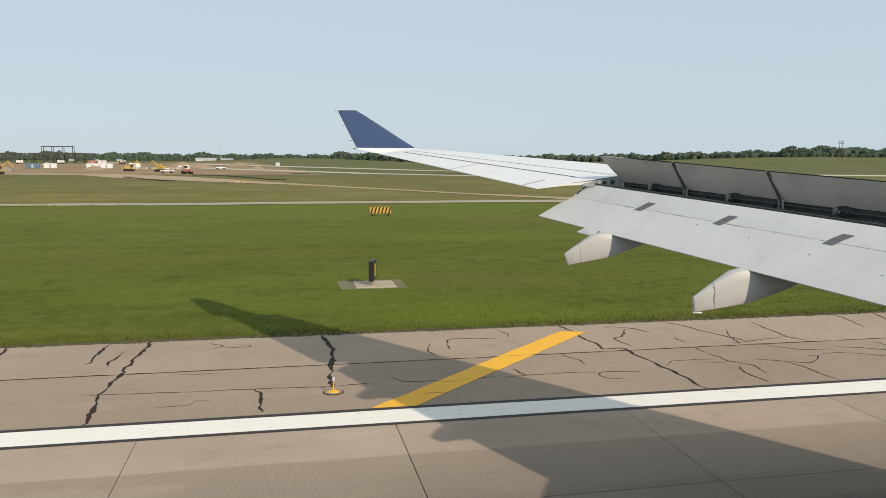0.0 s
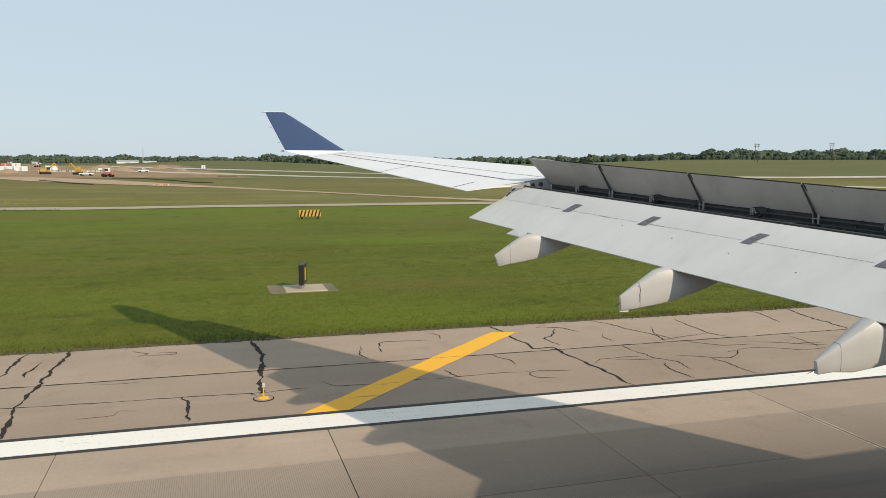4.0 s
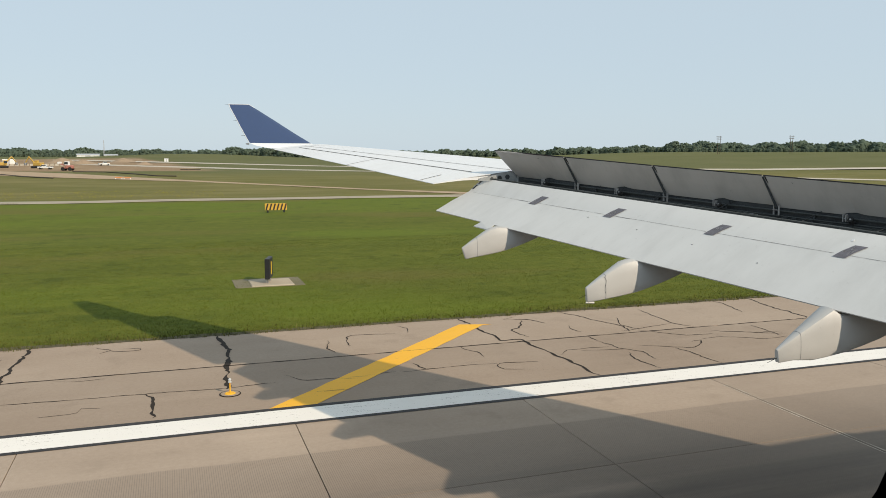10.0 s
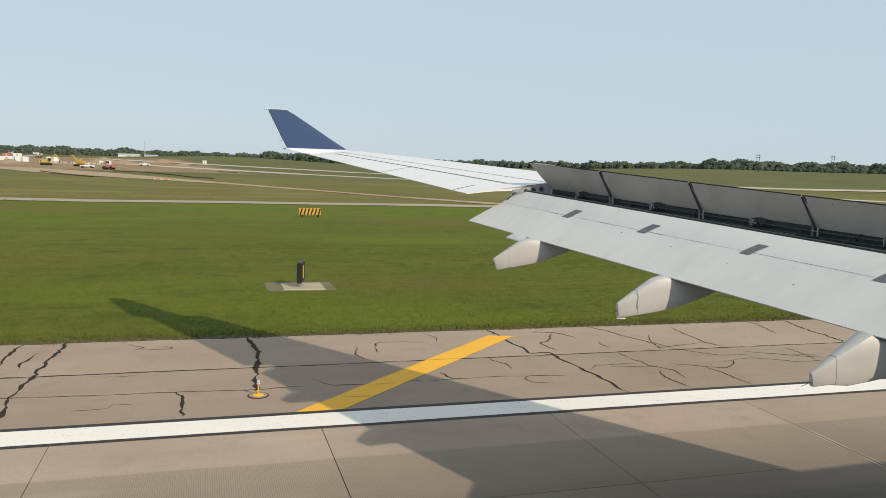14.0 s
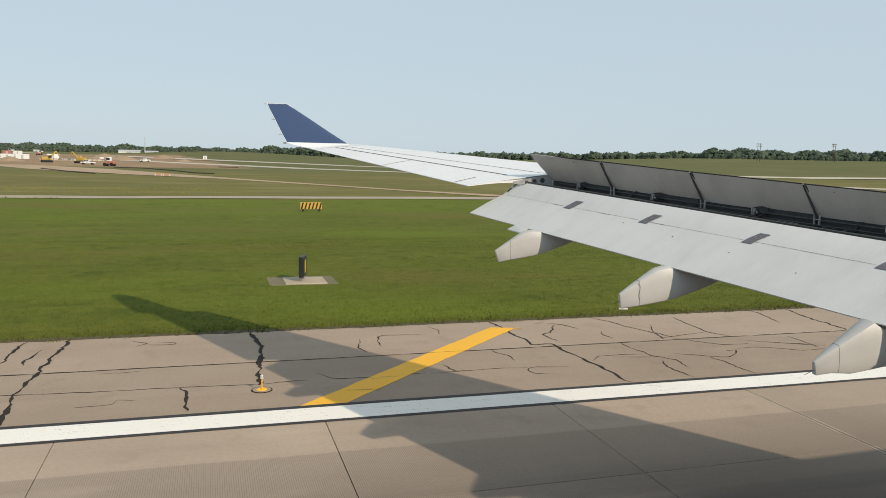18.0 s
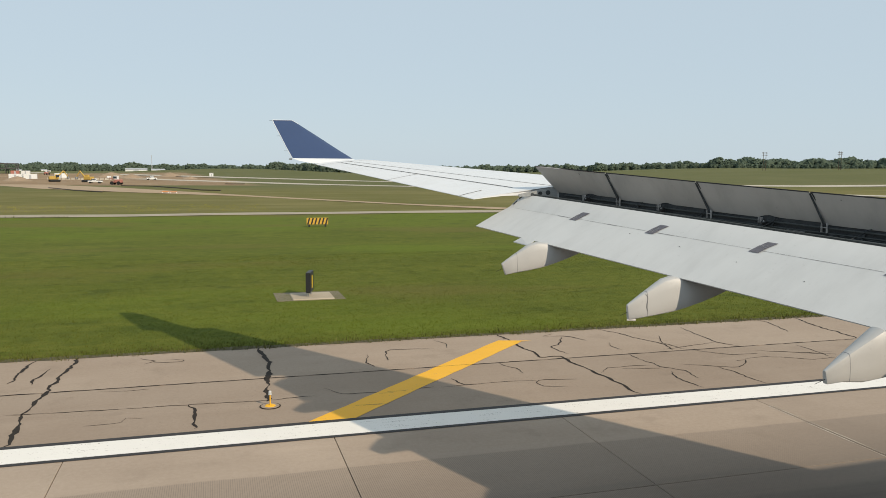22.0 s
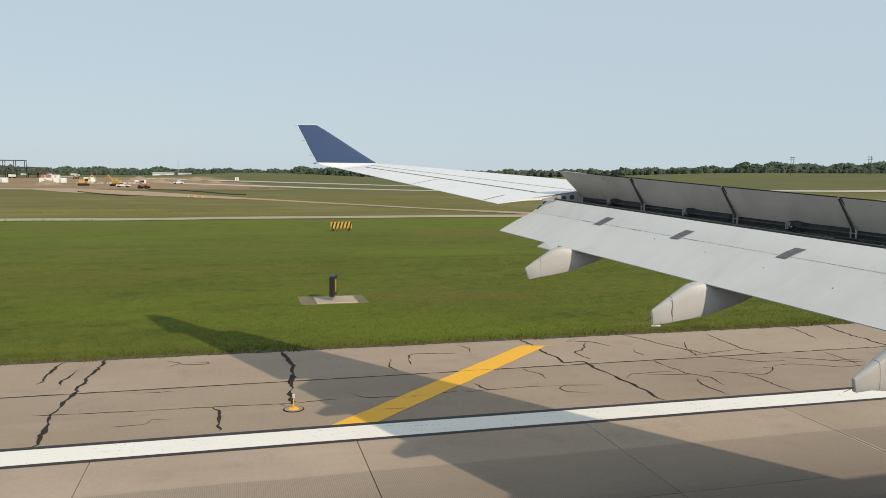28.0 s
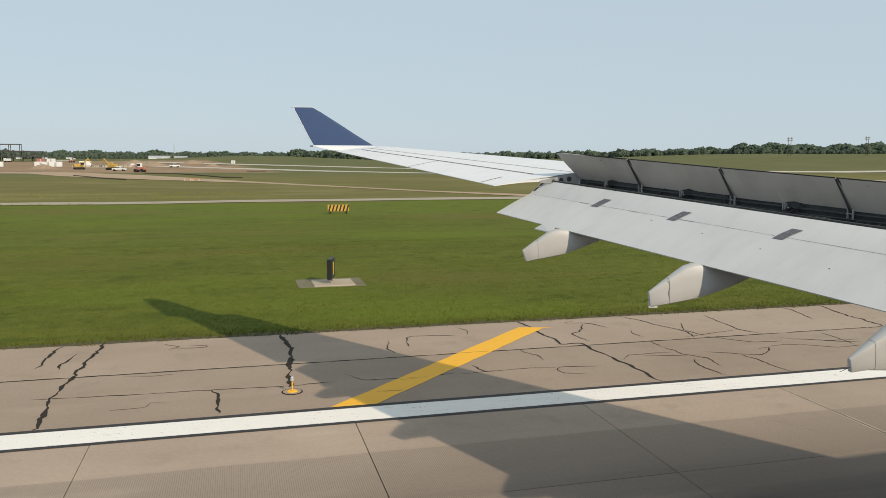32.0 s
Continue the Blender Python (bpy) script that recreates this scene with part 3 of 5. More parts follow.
airliner.scale = (0.9, 0.9, 0.9)          # shapes below are drawn at ten ninths of their size


def le_x(y):
    return 5.55 + 0.673 * (26.5 - y)


def te_x(y):
    return 3.2 + 0.39 * (26.5 - y) if y > 7.5 else 3.2 + 0.39 * 19 + 0.02 * (7.5 - y)


def crest_z(y):
    return 6.88 - 0.0707 * (26.44 - y)


def te_z(y):
    return 6.72 - 0.1135 * (26.46 - y) if y > 14 else 6.72 - 0.1135 * 12.46 - 0.075 * (14 - y)


def chord(y):
    return le_x(y) - te_x(y)


def top_z(y, f):
    """Height of the upper skin at a fraction of the chord."""
    if f < 0.3:
        return crest_z(y) - 0.052 * chord(y) * (1 - f / 0.3) ** 2.2
    return crest_z(y) - (crest_z(y) - te_z(y)) * ((f - 0.3) / 0.7) ** 1.6


def depth(y, f):
    g = max(f, 0.0)
    return (1 - 0.72 * smoothstep(0.60, 0.84, g)) * 0.115 * chord(y) * 10 * (0.2969 * math.sqrt(g) - 0.126 * g - 0.3516 * g * g + 0.2843 * g ** 3 - 0.1015 * g ** 4)


def at(y, f, dz=0.0):
    return Vector((le_x(y) - f * chord(y), y, top_z(y, f) + dz))


HINGE = 0.59
OUT = 18.28          # where the aileron ends and the flap begins
FR = [0.0, 0.004, 0.015, 0.04, 0.08, 0.14, 0.22, 0.3, 0.38, 0.46, 0.53, 0.59, 0.65, 0.7, 0.78, 0.86, 0.93, 1.0]


def ring(y, last, slant=0.0):
    fs = [f for f in FR if f <= last + 1e-6]
    out = lambda f: y + slant * max(0.0, (f - 0.62) / 0.38) ** 1.3
    up = [at(out(f), f) for f in fs]
    lo = [at(out(f), f, -max(depth(y, f), 0.012)) for f in fs[1:]]
    return up[::-1] + lo


tip_ys = [OUT, 18.45, 18.8, 19.6, 21, 22.5, 24, 25.2, 26.0, 26.46]
outer = loft("outer_wing", [ring(y, 1.0, max(0, 0.42 - 0.5 * (y - OUT))) for y in tip_ys], WING, airliner, "white outer wing with aileron")
box_ys = [7.5, 9, 10.5, 12, 13.5, 15, 16.5, OUT - 0.003]
inner = loft("wing_box", [ring(y, HINGE) for y in box_ys], WING, airliner, "white inner wing box")


loft("wing_root", [ring(y, 1.0) for y in (-0.4, 1, 4, 7.497)], WING, airliner, "white wing root")


def strip(name, pts, width, material, parent, lift=0.006, label=""):
    """A thin seam laid on the upper skin along (y, fraction) points."""
    vs, fs = [], []
    ps = [at(y, f, lift) for y, f in pts]
    for i, p in enumerate(ps):
        d = ps[min(i + 1, len(ps) - 1)] - ps[max(i - 1, 0)]
        s = Vector((-d.y, d.x, 0)).normalized() * width / 2
        vs += [p - s, p + s]
    fs = [(2 * i, 2 * i + 1, 2 * i + 3, 2 * i + 2) for i in range(len(ps) - 1)]
    return raw(name, vs, fs, material, parent, label)


span = lambda a, b, n: [a + (b - a) * i / (n - 1) for i in range(n)]
strip("aileron_hinge_seam", [(y, 0.735) for y in span(18.9, 26.0, 16)], 0.05, SEAM, outer)
strip("skin_seam", [(y, 0.60) for y in span(18.3, 26.2, 16)], 0.025, SEAM, outer)
strip("skin_seam", [(y, 0.16) for y in span(18.3, 26.2, 16)], 0.03, SEAM, outer)
strip("aileron_split", [(22.35, f) for f in span(0.735, 0.995, 8)], 0.03, SEAM, outer)
strip("aileron_end_gap", [(19.25, f) for f in span(0.86, 0.995, 6)], 0.04, SEAM, outer)
strip("tip_seam", [(26.1, f) for f in span(0.1, 0.99, 8)], 0.025, SEAM, outer)
for y in (16.6, 14.3, 12.1, 9.9):
    strip("skin_seam", [(y, f) for f in span(0.14, HINGE - 0.01, 10)], 0.02, SEAM, inner)
strip("skin_seam", [(y, 0.16) for y in span(7.6, OUT, 16)], 0.03, SEAM, inner)
strip("skin_seam", [(y, 0.40) for y in span(7.6, OUT, 16)], 0.02, SEAM, inner)

# winglet: swept, canted outwards, blue above a white root


def wl_ring(xl, xt, y, z, t):
    out = []
    # the winglet leans outwards towards its tip
    s = 1 + 0.075 * max(0.0, z - 6.905) / 1.285
    xl, xt, y, z = xl * s, xt * s, y * s, 6.6 + (z - 6.6) * s
    for f in (0, 0.03, 0.12, 0.3, 0.6, 1.0):
        out.append((xl + (xt - xl) * f, y + t * math.sqrt(min(1, f * 5)) * (1 - f) * 0.5 + 0.004, z))
    for f in (0.97, 0.6, 0.3, 0.12, 0.03):
        out.append((xl + (xt - xl) * f, y - t * math.sqrt(min(1, f * 5)) * (1 - f) * 0.5 - 0.004, z))
    return out


loft("winglet_root", [wl_ring(4.95, 3.15, 26.44, 6.74, 0.2), wl_ring(4.75, 2.75, 26.58, 6.82, 0.17), wl_ring(4.56, 2.53, 26.70, 6.905, 0.13)], WING, airliner, "white winglet root fillet")
winglet = loft("winglet", [wl_ring(4.56, 2.53, 26.70, 6.905, 0.13), wl_ring(4.02, 2.36, 26.88, 7.25, 0.10), wl_ring(3.36, 2.16, 27.12, 7.70, 0.08), wl_ring(2.80, 1.99, 27.32, 8.07, 0.05), wl_ring(2.68, 1.96, 27.36, 8.15, 0.045), wl_ring(2.60, 1.95, 27.37, 8.19, 0.03)], BLUE, airliner, "dark blue swept winglet")
# bare pale metal along the winglet's trailing edge and tip
WL = [(2.53, 26.70, 6.905), (2.36, 26.88, 7.25), (2.16, 27.12, 7.70), (1.99, 27.32, 8.07), (1.95, 27.37, 8.19), (2.60, 27.37, 8.19), (2.80, 27.32, 8.07)]
WL = [Vector((x * q, y * q, 6.6 + (z - 6.6) * q)) for x, y, z in WL for q in (1 + 0.075 * (z - 6.905) / 1.285,)]
edge_bm = bmesh.new()
for p, q in zip(WL, WL[1:]):
    add_rod(edge_bm, p, q, 0.013, None, 6)
part("edge_trim", edge_bm, WING, winglet, "thin pale edge trim")
for z, x in ((8.17, 1.95), (7.65, 2.18), (7.15, 2.40)):
    s = 1 + 0.075 * (z - 6.905) / 1.285
    p = Vector((x * s, (26.70 + (z - 6.905) * 0.52) * s, 6.6 + (z - 6.6) * s))
    part("static_wick", rod(p, p - Vector((0.12, 0, 0)), 0.006, 0.003, 6), RUBBER, winglet)
for y in (26.3, 25.6, 24.6):
    p = at(y, 1.0)
    part("static_wick", rod(p, p + Vector((-0.16, 0, -0.01)), 0.006, 0.003, 6), RUBBER, outer)
part("tip_light", rod((2.52, 26.7, 6.88), (2.42, 26.72, 6.88), 0.03, 0.02, 8), STEEL, outer)

# closing rib beside the spoiler bay; dark discs on its face give the shaded lightening holes
rib_pts = [at(OUT - 0.05, f, 0) for f in (0.60, 0.655, 0.71, 0.765, 0.82)]
rib = [p + Vector((0, 0, -0.01)) for p in rib_pts] + [p + Vector((0, 0, -max(0.03, 0.27 - 0.20 * i / 4))) for i, p in reversed(list(enumerate(rib_pts)))]
rib_ob = loft("end_rib", [[(p.x, OUT - 0.06, p.z) for p in rib], [(p.x, OUT - 0.02, p.z) for p in rib]], RIB, airliner, "grey end rib with dark discs for round holes", smooth=False)
for f, dz, r in ((0.65, -0.125, 0.06), (0.695, -0.115, 0.055), (0.74, -0.095, 0.04)):
    p = at(OUT, f, dz)
    part("hole", rod((p.x, OUT - 0.075, p.z), (p.x, OUT - 0.058, p.z), r, None, 16), BAY_SHADE_DARK, rib_ob)

# the open bay behind the spoilers, its shade carried by its dark colours
def bay_ring(y):
    h = at(y, HINGE)
    d = 18.5 - y
    return [h + Vector((-0.01, 0, -0.05)), h + Vector((-0.02, 0, -0.40)), Vector((7.62 + 0.425 * d, y, 5.60 - 0.082 * d)), Vector((7.45 + 0.42 * d, y, 5.80 - 0.080 * d)), Vector((7.47 + 0.42 * d, y, 5.55 - 0.08 * d)), h + Vector((0.1, 0, -0.5)), h + Vector((0.1, 0, -0.05))]


bay = loft("spoiler_bay", [bay_ring(y) for y in (7, 9, 11, 13, 15, 17, OUT - 0.07)], BAY_SHADE_DARK, airliner, "open bay under the spoilers, its shade in the dark colour", smooth=False)
r2 = random.Random(12)
y = 8.0
while y < 18.1:
    h = at(y, HINGE)
    d = 18.5 - y
    q = Vector((7.62 + 0.425 * d, y, 5.68 - 0.082 * d))
    bm = bmesh.new()
    a, b = h + Vector((-0.03, 0, -0.12)), q
    add_rod(bm, a, b, r2.uniform(0.006, 0.012), None, 6)
    add_rod(bm, h + Vector((-0.05, 0.1, -0.1)), h + Vector((-0.16, 0.12, -0.36)), 0.02, None, 6)
    part("rib_strut", bm, BAY_SHADE_DARK, bay)
    y += r2.uniform(0.9, 1.7)
for f, r, dz in ((HINGE + 0.012, 0.022, -0.20), (HINGE + 0.022, 0.015, -0.28), (HINGE + 0.03, 0.018, -0.33)):
    loft("pipe", [[at(y0, f, dz) + Vector((r * math.cos(k * math.pi / 3), 0, r * math.sin(k * math.pi / 3))) for k in range(6)] for y0 in span(7.5, 18.0, 9)], BAY_SHADE_SCUFF, bay)
for k in range(46):
    yy = r2.uniform(7.8, 18.0)
    h = at(yy, HINGE)
    q = h + Vector((r2.uniform(-0.75, -0.05), 0, r2.uniform(-0.46, -0.32)))
    w0 = r2.uniform(0.02, 0.07)
    bm = bmesh.new()
    if k % 3 == 0:
        add_rod(bm, q, q + Vector((r2.uniform(-0.1, 0.1), r2.uniform(-0.25, 0.25), r2.uniform(-0.05, 0.12))), r2.uniform(0.008, 0.02), None, 6)
    else:
        add_box(bm, q.x - w0, q.x + w0, q.y - w0 * 0.5, q.y + w0 * 0.5, q.z - 0.04, q.z + 0.05, 0.01)
    part("bracket", bm, r2.choice([BAY_SHADE_SCUFF, BAY_SHADE_DARK, BAY_SHADE_DARK]), bay)
for k in range(60):
    yy = r2.uniform(7.8, 17.8)
    h = at(yy, HINGE)
    q = h + Vector((r2.uniform(-0.6, -0.04), 0, r2.uniform(-0.42, -0.30)))
    e = q + Vector((r2.uniform(-0.05, 0.05) , r2.uniform(0.3, 1.1), 0))
    e.x -= 0.42 * (e.y - q.y)
    e.z += 0.08 * (e.y - q.y)
    if e.y < 18.1:
        part("cable", rod(q, e, r2.uniform(0.003, 0.007), None, 5), r2.choice([BAY_SHADE_SCUFF, BAY_SHADE_DARK, BAY_SHADE_SCUFF, RIB]), bay)
lip = loft("bay_lip", [[Vector((7.52 + 0.42 * (18.5 - y), y, 5.985 - 0.08 * (18.5 - y))) + Vector(o) for o in ((0, 0, -0.02), (0.07, 0, -0.015), (0.07, 0, 0.012), (0, 0, 0.008))] for y in (6, 9, 12, 15, 18.3)], BAY_SHADE_SCUFF, bay, "dark grey rubbing strip", smooth=False)

# spoilers, swung up about their forward hinge
SP_Y = [(18.2, 16.592), (16.568, 14.542), (14.518, 12.422), (12.398, 10.052), (10.028, 7.6)]


def lift_of(y):
    """From the hinge to the raised trailing edge."""
    t = smoothstep(16.6, 18.2, y)
    return Vector((-0.42 - 0.26 * t, 0, 0.475 + 0.02 * t))


for y1, y0 in SP_Y:
    vs = []
    rings = []
    for y in span(y0, y1, 21):
        h = at(y, HINGE, 0.0)
        lift = lift_of(y)
        nrm = Vector((lift.z, 0, -lift.x)).normalized()
        low = h - nrm * 0.05 + Vector((-0.010, 0, -0.100)) * ((1.15 if y > (y0 + y1) / 2 else 0.82) - 0.30 * math.exp(-((y - (y0 + y1) / 2 + 0.1) / 0.10) ** 2))
        end = h + lift - nrm * 0.012
        rings.append([low, low.lerp(end, 0.5) - nrm * 0.008, end, h + lift + nrm * 0.006, h + lift * 0.5 + nrm * 0.01, h + nrm * 0.012])
    sp = loft("spoiler", rings, SPOILER, airliner, "raised grey spoiler panel", smooth=False)
    edge_bm = bmesh.new()
    a = at(y0, HINGE) + lift_of(y0)
    b = at(y1, HINGE) + lift_of(y1)
    add_rod(edge_bm, a, b, 0.014, None, 6)
    part("trailing_seal", edge_bm, RUBBER, sp, "black rubber trailing seal")
    # the middle hinge; a black cylinder gives its jack and the shade of the round recess in the bay
    h = at((y0 + y1) / 2, HINGE)
    for q in (-0.045, 0.02):
        part("hinge_lug", box(h.x - 0.17, h.x - 0.11, h.y + q - 0.009, h.y + q + 0.009, h.z - 0.27, h.z - 0.13, 0.004), CLEVIS, sp, "scuffed pale metal hinge lug")
    jack = rod(h + Vector((-0.10, -0.14, -0.27)), h + Vector((-0.17, -0.16, -0.21)), 0.062, 0.055, 14)
    jack = part("actuator", jack, RUBBER, sp, "black cylinder for the actuator and its shaded recess")
    part("rod_end", rod(h + Vector((-0.165, -0.16, -0.215)), h + Vector((-0.185, -0.165, -0.205)), 0.018, 0.014, 10), CLEVIS, jack, "pale metal rod end")
    part("hinge_pin", rod(h + Vector((-0.14, -0.07, -0.21)), h + Vector((-0.14, 0.05, -0.21)), 0.011, None, 8), STEEL, sp)
for y in (16.58, 14.53, 12.41, 10.04):
    h = at(y, HINGE)
    # Dark hinge arm standing in the gap between two panels.
    bm = bmesh.new()
    add_rod(bm, h + Vector((-0.05, -0.06, -0.22)), h + lift_of(y) * 0.97 + Vector((-0.014, 0, -0.01)), 0.030, 0.018, 6)
    seal = part("gap_seal", bm, BAY_SHADE_DARK, airliner, "dark hinge arm between spoilers")
    # A black rod beside the arm draws the shade in the panel gap.
    bm = bmesh.new()
    add_rod(bm, h + Vector((-0.03, -0.045, -0.02)), h + lift_of(y - 0.045) * 0.98 + Vector((-0.012, -0.045, 0)), 0.017, 0.012, 6)
    foot = h + Vector((-0.07, -0.07, -0.20))
    for q in (-0.075, 0.06):
        part("clevis", box(foot.x - 0.06, foot.x - 0.02, foot.y + q - 0.010, foot.y + q + 0.010, foot.z - 0.10, foot.z + 0.09, 0.005), CLEVIS, seal, "pale metal hinge clevis")
    part("clevis_pin", rod(foot + Vector((-0.05, -0.10, 0.0)), foot + Vector((-0.05, 0.08, 0.0)), 0.011, None, 8), STEEL, seal, "bright hinge pin")
    part("arm_top", rod(h + lift_of(y) * 0.72 + Vector((-0.03, -0.005, 0)), h + lift_of(y) * 0.97 + Vector((-0.03, 0.01, 0)), 0.014, 0.012, 6), CLEVIS, seal, "bare pale metal arm end")
    part("gap_shadow_seal", bm, RUBBER, seal, "black rod for the shaded gap between spoilers")


# scuffs and grime on the spoiler undersides
r6 = random.Random(31)
for k in range(14):
    yy = r6.uniform(8.2, 17.6)
    t = r6.uniform(0.3, 0.85)
    lift = lift_of(yy)
    nrm = Vector((lift.z, 0, -lift.x)).normalized()
    p = at(yy, HINGE) + lift * t - nrm * (0.064 - 0.048 * t + 0.004)
    w, hgt = r6.uniform(0.015, 0.06), r6.uniform(0.01, 0.03)
    u = lift.normalized()
    v = Vector((0, 1, 0)) + u * r6.uniform(-0.6, 0.6)
    raw("scuff", [p - v * w, p + u * hgt, p + v * w, p - u * hgt * 0.6], [(0, 1, 2, 3)], BAY_SHADE_SCUFF, airliner)


# flap: two panels with a crease, thick nose, sharp trailing edge
def flap_ring(y):
    d = 18.5 - y
    lipp = Vector((7.5 + 0.42 * d, y, 5.96 - 0.080 * d))
    cre = Vector((7.13 + 0.40 * d, y, 5.655 - 0.081 * d))
    te = Vector((6.24 + 0.385 * d, y, 5.18 - 0.1085 * d))
    mid = (cre + te) / 2 + Vector((0.0, 0, 0.012))
    nose = lipp + Vector((0.42, 0, -0.10))
    s = 1 + 0.03 * d
    return [te, mid, cre + Vector((-0.01, 0, -0.012)), cre + Vector((0.01, 0, 0.004)), (cre + lipp) / 2 + Vector((0, 0, 0.02)), lipp, nose, nose + Vector((0.08, 0, -0.12)), nose + Vector((-0.02, 0, -0.24 * s)), cre + Vector((0.16, 0, -0.30 * s)), (cre + te) / 2 + Vector((0.05, 0, -0.15 * s)), te + Vector((0.01, 0, -0.018))]


flap_ys = [5.5, 8, 10, 12, 14, 16, 17.5, 18.3, 18.5]
flap = loft("flap", [flap_ring(y) for y in flap_ys], FLAP, airliner, "light grey lowered trailing edge flap", angle=28)


def on_flap(y, s, lift=0.005):
    """A point on the flap's upper face: s 0 at the trailing edge, 1 at the crease, 2 at the lip."""
    r = flap_ring(y)
    te, mid, c0, c1, up, lipp = r[:6]
    up_n = Vector((-0.55, 0, 0.83))
    if s <= 1:
        p = te.lerp(c0, s) + Vector((0, 0, 0.012 * (1 - abs(2 * s - 1))))
    else:
        p = c1.lerp(lipp, s - 1) + Vector((0, 0, 0.02 * (1 - abs(2 * s - 3))))
    return p + up_n * lift


for y in (16.42, 14.44, 12.24, 10.02, 7.9):
    w = 0.19
    n = 7
    vs = []
    for i in range(n):
        s = 0.92 + 0.43 * i / (n - 1)
        slip = -0.13 * (i / (n - 1))
        for e in (0, 1):
            vs.append(on_flap(y - w / 2 + w * e + slip, s, 0.012 + 0.003 * (i % 2)))
    fs = [(2 * i, 2 * i + 1, 2 * i + 3, 2 * i + 2) for i in range(n - 1)]
    raw("tape_patch", vs, fs, TAPE, flap, "wrinkled grey speed tape patch")
    r3 = random.Random(int(y * 10))
    for k in range(7):
        yy, s0 = y - w / 2 + r3.uniform(0.02, 0.16), r3.uniform(0.95, 1.15)
        sl = -0.14 * (s0 - 0.92) / 0.48
        part("tape_wrinkle", rod(on_flap(yy + sl, s0, 0.016), on_flap(yy + sl - r3.uniform(0.0, 0.04), s0 + r3.uniform(0.06, 0.14), 0.016), 0.004, 0.002, 5), STEEL, flap)
r7 = random.Random(77)
for y0, y1 in ((18.35, 16.55), (16.35, 14.55), (14.35, 12.35), (12.15, 10.15), (9.95, 8.0), (7.8, 6.0)):
    vs, n = [], 40
    for i in range(n):
        yy = y0 + (y1 - y0) * i / (n - 1)
        half = r7.uniform(0.002, 0.006) + (0.008 if noise.noise((yy * 2.3, 4, 1)) > 0.32 else 0)
        vs += [on_flap(yy, 0.992 - half, 0.005), on_flap(yy, 0.992 + half * 0.3, 0.005)]
    raw("crease_seam", vs, [(2 * i, 2 * i + 1, 2 * i + 3, 2 * i + 2) for i in range(n - 1)], GRIME, flap)
# trailing edge tab, and a flat patch whose dark colour gives the end slot's shade
t0, t1 = flap_ring(16.95)[0], flap_ring(16.55)[0]
raw("trailing_tab", [t0, t1, t1 + Vector((-0.16, -0.03, -0.10)), t0 + Vector((-0.16, 0.08, -0.10)), t0 + Vector((0, 0, -0.02)), t1 + Vector((0, 0, -0.02)), t1 + Vector((-0.16, -0.03, -0.12)), t0 + Vector((-0.16, 0.08, -0.12))], [(0, 1, 2, 3), (7, 6, 5, 4), (0, 3, 7, 4), (1, 5, 6, 2), (3, 2, 6, 7)], FLAP, flap)
vs = [on_flap(18.47, 1.15, 0.01), on_flap(18.42, 1.15, 0.01), on_flap(18.42, 1.8, 0.01), on_flap(18.47, 1.8, 0.01)]
raw("end_slot", vs, [(0, 1, 2, 3)], BAY_SHADE_DARK, flap, "flat dark patch for the shaded slot at the flap end")
for y, s, r in ((13.55, 0.72, 0.012), (12.3, 0.62, 0.01), (10.1, 1.55, 0.03), (11.0, 0.5, 0.012), (14.8, 0.82, 0.012)):
    p = on_flap(y, s, 0.0)
    part("rivet_cap", rod(p, p + Vector((-0.004, 0, 0.008)), r, None, 10), SEAM if r < 0.02 else WING, flap)
raw("inner_flap", *(lambda a: (a, [(0, 1, 2, 3), (7, 6, 5, 4), (0, 4, 5, 1), (1, 5, 6, 2), (2, 6, 7, 3), (3, 7, 4, 0)]))([Vector(v) for v in ((12.6, 5.4, 4.75), (10.9, 5.4, 3.85), (10.9, -0.9, 3.4), (12.9, -0.9, 4.3), (12.6, 5.4, 4.4), (10.9, 5.4, 3.83), (10.9, -0.9, 3.38), (12.9, -0.9, 3.9))]), FLAP, airliner)


# flap track fairings: a straight ridge down to a narrow wedge tail
SECTION = [(0.0, 1.0), (0.46, 0.985), (0.70, 0.91), (0.83, 0.74), (0.92, 0.38), (1.0, -0.25), (1.0, -0.72), (0.90, -0.93), (0.66, -1.0)]
SECTION = SECTION + [(0.0, -1.0)] + [(-a, b) for a, b in SECTION[:0:-1]]


